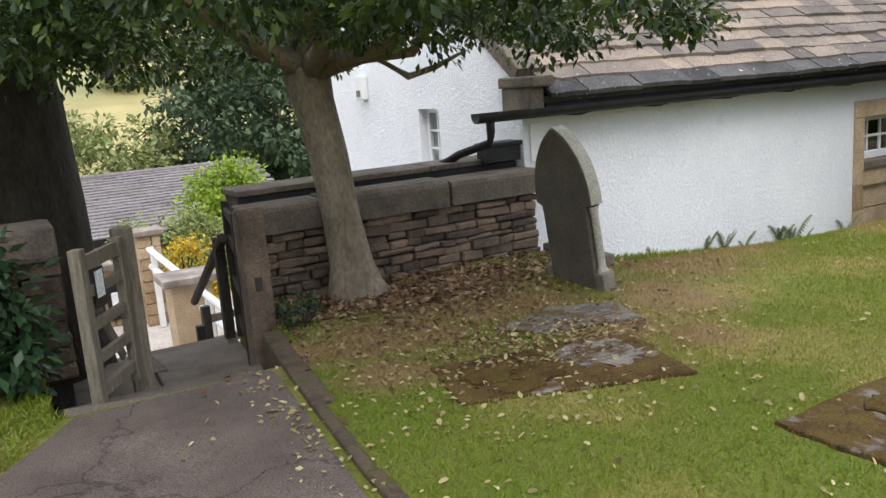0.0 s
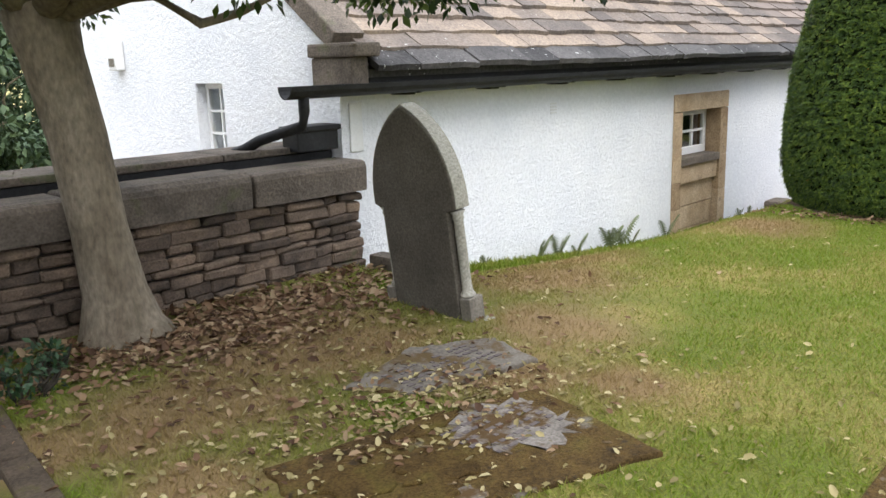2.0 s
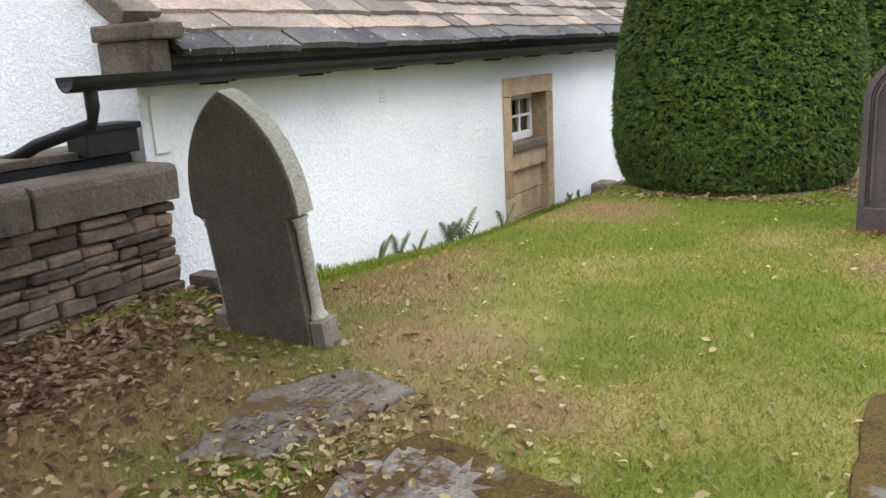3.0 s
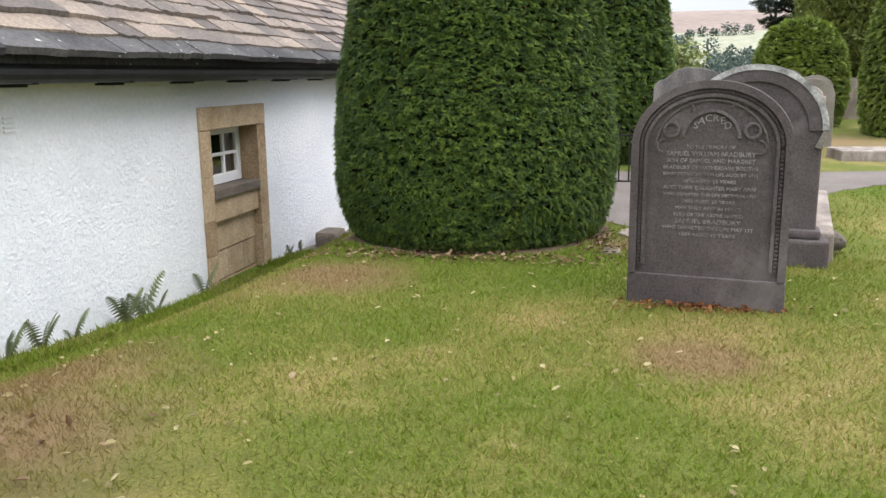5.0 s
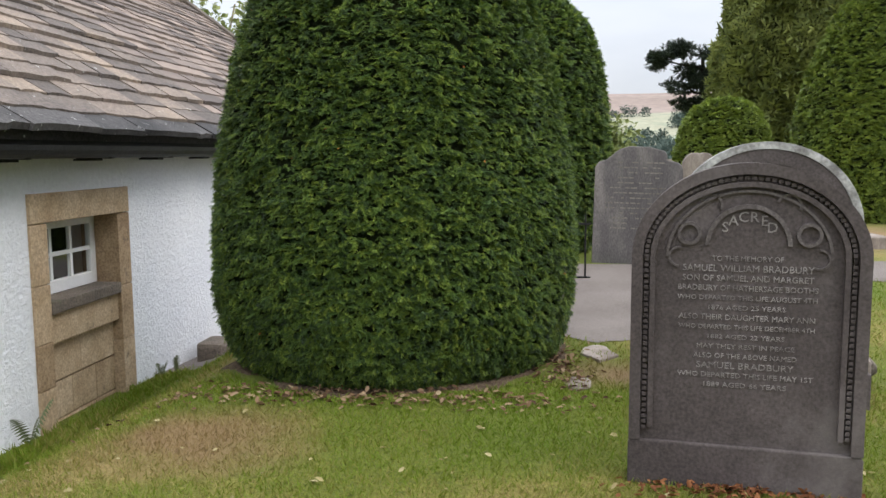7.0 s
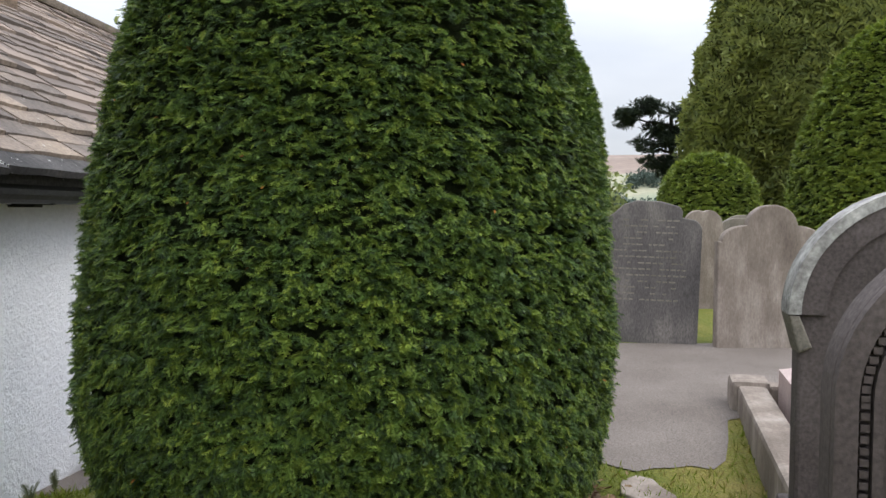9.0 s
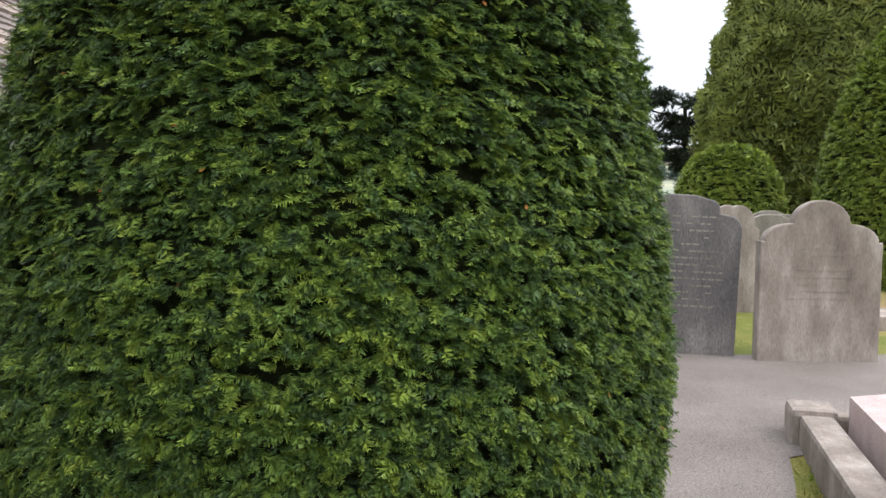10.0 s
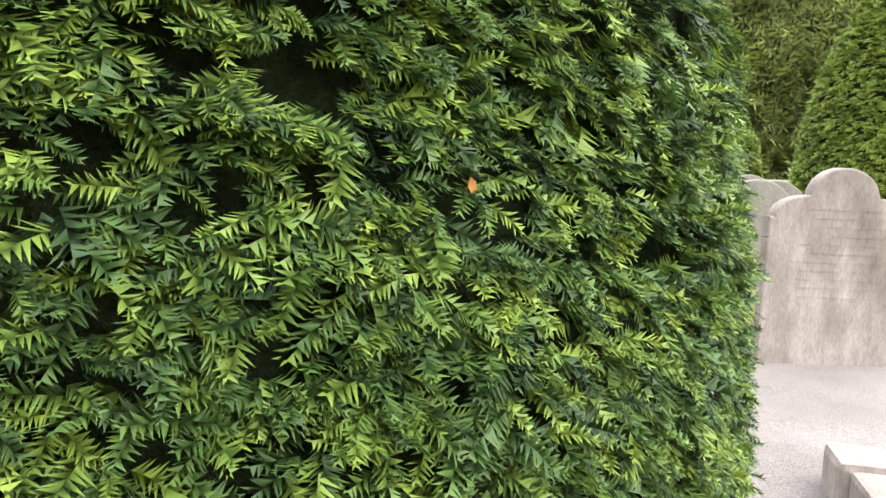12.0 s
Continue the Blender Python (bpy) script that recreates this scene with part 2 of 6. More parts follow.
M_GRAVE_RELIEF = surface("worn_carved_relief", [(0.3, (0.085, 0.07, 0.066)), (0.7, (0.16, 0.14, 0.132))], scale=5, fine=80, rough=0.9, bump=0.3)
M_GRAVE_LETTER = surface("worn_incised_letters", [(0.35, (0.17, 0.15, 0.14)), (0.65, (0.33, 0.30, 0.28))], scale=9, fine=80, rough=0.9, bump=0.2)
M_LICHEN = surface("white_lichen_stone", [(0.35, (0.16, 0.15, 0.14)), (0.65, (0.50, 0.49, 0.46))], scale=8, fine=60, rough=0.95, bump=0.4)
M_GRAVE_PALE = surface("pale_brown_gravestone", [(0.28, (0.13, 0.102, 0.085)), (0.48, (0.23, 0.19, 0.16)), (0.68, (0.40, 0.345, 0.30))], scale=2.6, fine=60, fine_amount=0.18, rough=0.9, bump=0.3, bump_scale=50, bump_dist=0.005, stretch=(1, 1.3, 0.5))
M_GRAVE_SLATEY = surface("dark_grey_gravestone", [(0.25, (0.08, 0.073, 0.073)), (0.5, (0.13, 0.118, 0.112)), (0.78, (0.28, 0.25, 0.225))], scale=2.0, fine=60, rough=0.85, bump=0.4, bump_scale=50, bump_dist=0.006, stretch=(1, 1.6, 0.6))
M_GRANITE = surface("pink_granite", [(0.3, (0.36, 0.27, 0.25)), (0.7, (0.50, 0.40, 0.37))], scale=6, fine=140, fine_amount=0.3, rough=0.6, bump=0.2)
M_SLAB = surface("worn_grey_ledger", [(0.3, (0.10, 0.085, 0.07)), (0.7, (0.175, 0.155, 0.13))], scale=4, fine=70, rough=0.9, bump=0.5, bump_scale=50, bump_dist=0.008, spec=0.15, spots=[((0.09, 0.06, 0.025), 5, 0.50, 0.58)])
M_MOSSY = surface("mossy_ledger", [(0.3, (0.045, 0.028, 0.012)), (0.5, (0.10, 0.062, 0.02)), (0.75, (0.12, 0.10, 0.025))], scale=5, fine=90, fine_amount=0.5, rough=0.95, bump=1.0, bump_scale=70, bump_dist=0.02, spec=0.15, spots=[((0.20, 0.185, 0.165), 3.2, 0.59, 0.66), ((0.05, 0.035, 0.02), 11, 0.60, 0.68)])
M_BARE = surface("bare_ledger_stone", [(0.3, (0.12, 0.105, 0.09)), (0.7, (0.24, 0.215, 0.19))], scale=5, fine=80, rough=0.9, bump=0.5, bump_scale=60, bump_dist=0.006, spec=0.15, spots=[((0.075, 0.045, 0.018), 6, 0.47, 0.56)])
M_MOSS = surface("brown_moss", [(0.3, (0.05, 0.03, 0.012)), (0.5, (0.095, 0.06, 0.02)), (0.75, (0.11, 0.095, 0.022))], scale=5, fine=90, fine_amount=0.5, rough=1.0, bump=1.0, bump_scale=90, bump_dist=0.02, spec=0.1)
M_KERB = surface("worn_kerb_stone", [(0.3, (0.065, 0.05, 0.036)), (0.7, (0.15, 0.115, 0.085))], scale=6, fine=60, rough=0.95, bump=0.9, bump_scale=40, bump_dist=0.02, rand=0.3, spec=0.12, spots=[((0.075, 0.07, 0.025), 6.0, 0.52, 0.64)])
M_FLAG = surface("flagstone", [(0.3, (0.085, 0.068, 0.056)), (0.7, (0.18, 0.15, 0.125))], scale=2.8, fine=70, rough=0.9, bump=0.7, bump_scale=40, bump_dist=0.01, rand=0.3)
M_PATIO = surface("pale_patio_paving", [(0.3, (0.42, 0.36, 0.32)), (0.7, (0.58, 0.52, 0.46))], scale=2, fine=40, rough=0.9, bump=0.3)
M_WOOD = surface("silvered_oak", [(0.3, (0.12, 0.10, 0.075)), (0.7, (0.235, 0.205, 0.16))], scale=8, fine=60, rough=0.9, bump=0.5, bump_scale=40, bump_dist=0.006, stretch=(6, 6, 0.7), local=True, spots=[((0.10, 0.12, 0.05), 5, 0.6, 0.75)])
M_WOOD_DARK = surface("dark_stained_timber", [(0.3, (0.02, 0.017, 0.014)), (0.7, (0.05, 0.043, 0.036))], scale=8, fine=60, rough=0.8, bump=0.4, stretch=(5, 5, 0.8), local=True)
M_BARK = surface("smooth_grey_bark", [(0.25, (0.115, 0.09, 0.062)), (0.5, (0.20, 0.165, 0.12)), (0.75, (0.27, 0.23, 0.175))], scale=4, fine=40, rough=0.95, bump=0.7, bump_scale=18, bump_dist=0.02, stretch=(1, 1, 0.5), spots=[((0.07, 0.065, 0.035), 3.5, 0.6, 0.75)])
M_BARK_DARK = surface("dark_ivy_bark", [(0.3, (0.018, 0.015, 0.011)), (0.7, (0.05, 0.042, 0.03))], scale=5, fine=40, rough=1, bump=0.9, bump_scale=14, bump_dist=0.04, stretch=(1, 1, 0.4))
M_BLACK = surface("black_gloss_gutter", [(0.3, (0.011, 0.011, 0.012)), (0.7, (0.026, 0.026, 0.028))], scale=6, rough=0.55, bump=0.15, spec=0.3)
M_PAINT = surface("white_joinery_paint", [(0.3, (0.72, 0.72, 0.71)), (0.7, (0.82, 0.82, 0.81))], scale=5, fine=50, fine_amount=0.05, rough=0.5, bump=0.1)
# dark tone standing for the dimness of unlit rooms
M_ROOM = surface("room_shade", [(0.3, (0.03, 0.03, 0.03)), (0.7, (0.06, 0.058, 0.055))], scale=2, bump=0)
M_GLASS = glass_of("window_glass")
M_IRON = surface("black_iron", [(0.3, (0.012, 0.012, 0.012)), (0.7, (0.03, 0.028, 0.026))], scale=8, rough=0.55, metal=0.4, bump=0.2)
M_TILE = surface("purple_grey_roof_tile", [(0.3, (0.13, 0.115, 0.115)), (0.7, (0.22, 0.195, 0.19))], scale=1.0, fine=12, rough=0.85, bump=0.3)
M_LABEL = surface("paper_notice", [(0.3, (0.6, 0.62, 0.62)), (0.7, (0.75, 0.76, 0.76))], scale=5, bump=0)
M_YEW = leafy("yew_sprays", [(0.20, (0.024, 0.046, 0.017)), (0.40, (0.067, 0.122, 0.029)), (0.56, (0.126, 0.20, 0.036)), (0.74, (0.215, 0.295, 0.044)), (0.94, (0.40, 0.43, 0.06))], scale=12.0, rough=0.5, patch=0.5, through_light=0.28, spec=0.28)
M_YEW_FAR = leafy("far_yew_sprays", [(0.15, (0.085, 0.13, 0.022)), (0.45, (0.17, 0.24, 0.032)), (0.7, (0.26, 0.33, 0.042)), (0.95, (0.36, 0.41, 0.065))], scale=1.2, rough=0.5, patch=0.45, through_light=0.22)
# near-black tone: shade inside the clipped yews, put into the colour
M_YEW_CORE = surface("yew_inner_shade", [(0.3, (0.012, 0.018, 0.008)), (0.7, (0.03, 0.036, 0.016))], scale=12, fine=60, rough=1, bump=1.0, bump_scale=50, bump_dist=0.03, spec=0.05)
# inner conifer foliage, darker than the sprays: crown shade put into the colour
M_CONIFER_CORE = surface("conifer_shaded_core", [(0.3, (0.05, 0.062, 0.02)), (0.7, (0.11, 0.125, 0.038))], scale=2.0, fine=20, fine_amount=0.6, rough=1, bump=1.0, bump_scale=8, bump_dist=0.2, spec=0.05)
M_CONIFER = leafy("conifer_sprays", [(0.2, (0.11, 0.135, 0.042)), (0.5, (0.19, 0.22, 0.06)), (0.8, (0.27, 0.295, 0.08))], scale=0.5, rough=0.8, patch=0.45)
M_PINE = leafy("pine_needles", [(0.2, (0.012, 0.022, 0.012)), (0.8, (0.04, 0.058, 0.03))], scale=0.8, rough=0.6)
M_HOLLY = leafy("dark_evergreen_leaves", [(0.15, (0.012, 0.024, 0.008)), (0.5, (0.035, 0.066, 0.015)), (0.75, (0.085, 0.125, 0.022)), (0.97, (0.22, 0.25, 0.04))], scale=1.6, rough=0.35, patch=0.4, through_light=0.3)
M_LAUREL = leafy("shade_shrub_leaves", [(0.2, (0.014, 0.035, 0.016)), (0.8, (0.05, 0.105, 0.04))], scale=2, rough=0.4)
M_TREE_GREEN = leafy("broadleaf_green", [(0.2, (0.13, 0.165, 0.055)), (0.5, (0.25, 0.29, 0.10)), (0.8, (0.38, 0.40, 0.16))], scale=0.6, rough=0.6, patch=0.6)
M_TREE_DARK = leafy("broadleaf_dark", [(0.2, (0.03, 0.055, 0.032)), (0.5, (0.07, 0.11, 0.055)), (0.8, (0.13, 0.18, 0.08))], scale=0.6, rough=0.5, patch=0.6)
M_LIME = leafy("lime_shrub_leaves", [(0.2, (0.12, 0.19, 0.015)), (0.6, (0.26, 0.36, 0.025)), (0.9, (0.40, 0.48, 0.05))], scale=2, rough=0.5)
M_FLOWER = leafy("yellow_flowers", [(0.2, (0.06, 0.11, 0.02)), (0.45, (0.62, 0.40, 0.02)), (0.9, (0.75, 0.55, 0.04))], scale=3, patch=0.3)
M_LITTER = leafy("fallen_leaves", [(0.15, (0.07, 0.035, 0.018)), (0.45, (0.17, 0.095, 0.05)), (0.7, (0.29, 0.19, 0.11)), (0.95, (0.40, 0.31, 0.19))], scale=2, rough=0.8, patch=0.2)
M_ORANGE = leafy("dead_orange_leaf", [(0.2, (0.30, 0.09, 0.03)), (0.8, (0.55, 0.24, 0.06))], scale=2, rough=0.8, patch=0.2)
M_RED_LITTER = leafy("red_dead_needles", [(0.2, (0.12, 0.04, 0.015)), (0.8, (0.28, 0.115, 0.045))], scale=2, rough=0.9, patch=0.2)
M_STRAW = leafy("pale_leaf_scatter", [(0.2, (0.20, 0.165, 0.07)), (0.6, (0.36, 0.30, 0.14)), (0.95, (0.50, 0.43, 0.25))], scale=2, rough=0.8, patch=0.2)
M_FERN = leafy("fern_fronds", [(0.2, (0.12, 0.16, 0.07)), (0.6, (0.20, 0.23, 0.12)), (0.9, (0.30, 0.28, 0.18))], scale=3, rough=0.7)


# ---- building helpers ----
rng = np.random.default_rng(7)


def thing(name, x, y, z, label, category, group="", kind="", rz=0.0, rx=0.0, ry=0.0):
    ob = new(name)
    ob.empty_display_size = 0.1
    ob.matrix_world = pose(x, y, z, rx, ry, rz)
    return tagged(ob, label, category, group, kind)


def as_mesh(name, bm):
    me = bpy.data.meshes.new(name)
    bm.normal_update()
    bm.to_mesh(me)
    bm.free()
    return me


def part(name, bm, material, parent, label=""):
    me = as_mesh(name, bm) if isinstance(bm, bmesh.types.BMesh) else bm
    me.materials.append(material)
    ob = new(name, me)
    ob.parent = parent
    return tagged(ob, label)


def whole(name, bm, material, label, category, group="", kind=""):
    me = as_mesh(name, bm) if isinstance(bm, bmesh.types.BMesh) else bm
    me.materials.append(material)
    return tagged(new(name, me), label, category, group, kind)


def smooth(ob):
    for p in ob.data.polygons:
        p.use_smooth = True
    return ob


def box(bm, x0, y0, z0, x1, y1, z1, bevel=0.0, jitter=0.0):
    v = [bm.verts.new((x, y, z)) for z in (z0, z1) for x, y in ((x0, y0), (x1, y0), (x1, y1), (x0, y1))]
    if jitter:
        for a in v:
            a.co += Vector([random.uniform(-jitter, jitter) for _ in range(3)])
    fs = [bm.faces.new([v[i] for i in q]) for q in ((3, 2, 1, 0), (4, 5, 6, 7), (0, 1, 5, 4), (1, 2, 6, 5), (2, 3, 7, 6), (3, 0, 4, 7))]
    if bevel:
        es = list({e for f in fs for e in f.edges})
        bmesh.ops.bevel(bm, geom=es, offset=bevel, segments=1 if bevel < 0.006 else 2, affect="EDGES", profile=0.6)
    return bm


def boxes(*rows, bevel=0.0):
    bm = bmesh.new()
    for r in rows:
        box(bm, *r, bevel=bevel)
    return bm


def slab_outline(pts, d0, d1, bevel=0.0, segs=2, axis="x"):
    """A slab with the outline pts (across, up), from depth d0 to d1 along x (or z)."""
    bm = bmesh.new()
    put_at = (lambda d, a, b: (d, a, b)) if axis == "x" else (lambda d, a, b: (a, b, d))
    lo = [bm.verts.new(put_at(d0, a, b)) for a, b in pts]
    hi = [bm.verts.new(put_at(d1, a, b)) for a, b in pts]
    f0 = bm.faces.new(lo)
    f1 = bm.faces.new(hi[::-1])
    n = len(pts)
    for i in range(n):
        bm.faces.new((lo[i], hi[i], hi[(i + 1) % n], lo[(i + 1) % n]))
    bmesh.ops.recalc_face_normals(bm, faces=bm.faces)
    if bevel:
        es = list({e for f in (f0, f1) for e in f.edges})
        bmesh.ops.bevel(bm, geom=es, offset=bevel, segments=segs, affect="EDGES", profile=0.5)
    return bm


def tube(bm, pts, radii, sides=10):
    """A tapering tube along pts."""
    rings = []
    pts = [Vector(p) for p in pts]
    for i, p in enumerate(pts):
        d = (pts[min(i + 1, len(pts) - 1)] - pts[max(i - 1, 0)]).normalized()
        a = d.orthogonal().normalized() if abs(d.z) < 0.9 else Vector((1, 0, 0)).cross(d).normalized()
        b = d.cross(a)
        rings.append([bm.verts.new(p + radii[i] * (a * math.cos(t) + b * math.sin(t))) for t in (2 * math.pi * k / sides for k in range(sides))])
    for r0, r1 in zip(rings, rings[1:]):
        for k in range(sides):
            bm.faces.new((r0[k], r0[(k + 1) % sides], r1[(k + 1) % sides], r1[k]))
    bm.faces.new(rings[0][::-1])
    bm.faces.new(rings[-1])
    return bm


def lathe(profile, sides=24):
    """A turned solid: profile of (radius, z)."""
    bm = bmesh.new()
    rings = [[bm.verts.new((r * math.cos(2 * math.pi * k / sides), r * math.sin(2 * math.pi * k / sides), z)) for k in range(sides)] for r, z in profile]
    for r0, r1 in zip(rings, rings[1:]):
        for k in range(sides):
            bm.faces.new((r0[k], r0[(k + 1) % sides], r1[(k + 1) % sides], r1[k]))
    bm.faces.new(rings[0][::-1])
    bm.faces.new(rings[-1])
    return bm


def array_mesh(name, verts, faces):
    me = bpy.data.meshes.new(name)
    k = faces.shape[1]
    me.vertices.add(len(verts))
    me.vertices.foreach_set("co", verts.astype(np.float32).ravel())
    me.loops.add(faces.size)
    me.loops.foreach_set("vertex_index", faces.astype(np.int32).ravel())
    me.polygons.add(len(faces))
    me.polygons.foreach_set("loop_start", np.arange(0, faces.size, k, dtype=np.int32))
    me.update(calc_edges=True)
    return me


def strew(name, tv, tf, place, ax, up, size):
    """Copies of a small template (tv, tf) joined in one mesh: at place, its x along ax, its z along up, scaled by size."""
    ax = ax / np.linalg.norm(ax, axis=1, keepdims=True)
    side = np.cross(up, ax)
    side /= np.linalg.norm(side, axis=1, keepdims=True) + 1e-9
    nz = np.cross(ax, side)
    s = size[:, None, None]
    v = place[:, None, :] + s * (tv[None, :, 0:1] * ax[:, None, :] + tv[None, :, 1:2] * side[:, None, :] + tv[None, :, 2:3] * nz[:, None, :])
    f = tf[None, :, :] + (np.arange(len(place)) * len(tv))[:, None, None]
    return array_mesh(name, v.reshape(-1, 3), f.reshape(-1, tf.shape[1]))


def spray_template(pairs=8, length=0.34, droop=0.10, seed=0, wide=1.0):
    """A flat yew spray: a bent stem with narrow needles set like a comb to both sides."""
    q = random.Random(seed)
    bend = q.uniform(-0.22, 0.22)
    stem = lambda t: (t, bend * t * t, -droop * t * t)
    v, f = [stem(i / pairs) for i in range(pairs + 1)], []
    for i in range(pairs):
        t = (i + 0.6) / pairs
        for s in (-1, 1):
            if q.random() < 0.06:
                continue
            ln = length * q.uniform(0.8, 1.2) * (0.62 + 0.5 * math.sin(math.pi * min(1, 0.15 + 0.85 * t)))
            d = q.uniform(0.35, 0.75)
            dx, dy = d / math.hypot(d, 1) * ln, s * ln / math.hypot(d, 1)
            x, y, z = stem(t)
            f.append((i, i + 1, len(v)))
            v.append((x + dx, y + dy, z + q.uniform(-0.10, 0.02)))
    x, y, z = stem(1.0)
    k = len(v)
    v += [(x - 0.08, y - 0.06 * wide, z), (x + 0.16, y + bend * 0.3, z - 0.04), (x - 0.08, y + 0.06 * wide, z)]
    f += [(pairs, k, k + 1), (pairs, k + 1, k + 2)]
    return np.array(v), np.array(f)


SPRAYS = [spray_template(8, 0.36, 0.30, 3), spray_template(7, 0.40, 0.20, 8), spray_template(9, 0.34, 0.38, 14), spray_template(7, 0.38, 0.26, 21)]
SPRAY = SPRAYS[0]
SPRAY_SMALL = spray_template(4, 0.46, 0.1, 5, 1.1)
LEAF = (np.array([(0, 0, 0), (0.5, -0.26, 0.05), (1, 0, -0.06), (0.5, 0.26, 0.05)]), np.array([(0, 1, 2), (0, 2, 3)]))
CURLED = (np.array([(0, 0, 0), (0.3, -0.28, 0.13), (0.75, -0.2, 0.16), (1, 0, 0.05), (0.75, 0.22, 0.2), (0.3, 0.27, 0.09), (0.5, 0, 0)]), np.array([(6, 0, 1), (6, 1, 2), (6, 2, 3), (6, 3, 4), (6, 4, 5), (6, 5, 0)]))
BLADE = (np.array([(0, -0.09, 0), (0, 0.09, 0), (0.6, 0.03, 0.1), (1, 0, 0.28)]), np.array([(0, 1, 2), (0, 2, 3)]))


def sm(t, a, b):
    u = np.clip((np.asarray(t, float) - a) / (b - a), 0, 1)
    return u * u * (3 - 2 * u)


# ---- the ground ----
def wall_foot(x):
    return np.interp(x, [4.4, 5.8, 7.3, 8.2, 9.3, 11.0, 12.0, 20.0], [0.42, 0.26, 0.09, 0.0, -0.06, -0.10, -0.16, -0.4])


def ground_z(x, y):
    x, y = np.asarray(x, float), np.asarray(y, float)
    z = 0.60 - 0.10 * (sm(x, 4.4, 7.4) - sm(x, 9.4, 12.6)) + 0.012 * np.sin(1.7 * x + 0.6) * np.sin(1.3 * y)
    fall = sm(x, 4.3, 4.7) * sm(y, 4.75, 6.25) ** 0.8
    z = z * (1 - fall) + wall_foot(x) * fall
    low = sm(y, 6.35, 7.3) * (1 - sm(x, 4.45, 4.75))
    z = z * (1 - low) + -1.02 * low
    edge = np.interp(y, [4.3, 5.25, 6.0], [1.47, 1.61, 1.74])
    steps = sm(x, 0.24, 0.30) * (1 - sm(x, edge + 0.02, edge + 0.07)) * sm(y, 4.5, 4.62)
    z = z * (1 - steps) + np.minimum(z, np.interp(y, [4.5, 6.4, 7.6], [0.02, -0.05, -1.02])) * steps
    r = np.hypot(x, y) + 1e-6
    az = np.degrees(np.arctan2(y, x))
    north = sm(y, 14, 30) * sm(az, 35, 60) * (1 - sm(az, 120, 150))
    zn = np.interp(r, [0, 14, 30, 70, 110, 160, 300, 700, 2000], [-1, -1, -3.2, -7, 2, 11, 29, 62, 90])
    z = z * (1 - north) + zn * north
    east = sm(x, 24, 60) * (1 - sm(np.abs(az), 35, 60))
    ze = np.interp(r, [0, 25, 60, 200, 500, 800, 1200, 1500, 2600], [0.7, 0.7, 0, -12, -6, 18, 68, 108, 112])
    ze = ze + 6 * np.sin(az / 5) * sm(r, 900, 1500) + 3 * np.sin(r / 90 + az / 4) * sm(r, 300, 700)
    return z * (1 - east) + ze * east


def graded(lo, hi, a, b, step, growth=1.22):
    inner = list(np.arange(a, b + 1e-6, step))
    s, v = step, inner[-1]
    while v < hi:
        s *= growth
        v += s
        inner.append(min(v, hi))
    s, v = step, inner[0]
    while v > lo:
        s *= growth
        v -= s
        inner.insert(0, max(v, lo))
    return np.array(inner)


def build_ground():
    gx, gy = graded(-1500, 2600, -1.6, 14.4, 0.10, 1.16), graded(-1500, 2200, 0.0, 8.0, 0.10, 1.16)
    gx = np.unique(np.round(np.concatenate([gx, np.arange(1.30, 1.82, 0.03), np.arange(0.18, 0.40, 0.03)]), 3))
    gy = np.unique(np.round(np.concatenate([gy, np.arange(4.4, 4.8, 0.03)]), 3))
    X, Y = np.meshgrid(gx, gy, indexing="ij")
    Z = ground_z(X, Y)
    nx, ny = X.shape
    idx = np.arange(nx * ny).reshape(nx, ny)
    q = np.stack([idx[:-1, :-1], idx[1:, :-1], idx[1:, 1:], idx[:-1, 1:]], -1).reshape(-1, 4)
    me = array_mesh("ground", np.stack([X, Y, Z], -1).reshape(-1, 3), q)
    for m in (M_GRASS, M_FIELD, M_HEATH, M_VALE):
        me.materials.append(m)
    cx = (X[:-1, :-1] + X[1:, 1:]).ravel() / 2
    cy = (Y[:-1, :-1] + Y[1:, 1:]).ravel() / 2
    r = np.hypot(cx, cy)
    slot = np.where(r > 60, 1, 0)
    slot = np.where((r > 1080) & (np.abs(cy) < cx), 2, slot)
    slot = np.where((r > 60) & (r <= 1080) & (np.abs(cy) < cx), 3, slot)
    me.polygons.foreach_set("material_index", slot.astype(np.int32))
    return smooth(tagged(new("ground", me), "mown churchyard lawn with dry straw-coloured patches", "ground", kind="structure"))


M_FIELD = surface("dry_pasture", [(0.3, (0.42, 0.33, 0.14)), (0.5, (0.36, 0.30, 0.13)), (0.7, (0.17, 0.22, 0.08))], scale=0.011, fine=0.15, fine_amount=0.25, bump=0)
# pasture across the valley, paled and greyed: distance haze put into the colour
M_VALE = surface("hazy_valley_pasture", [(0.3, (0.24, 0.25, 0.17)), (0.5, (0.30, 0.29, 0.20)), (0.7, (0.17, 0.21, 0.14))], scale=0.012, fine=0.15, fine_amount=0.2, bump=0)
M_HEATH = surface("heather_moor", [(0.3, (0.20, 0.15, 0.12)), (0.7, (0.28, 0.215, 0.18))], scale=0.006, fine=0.08, fine_amount=0.2, bump=0)
build_ground()


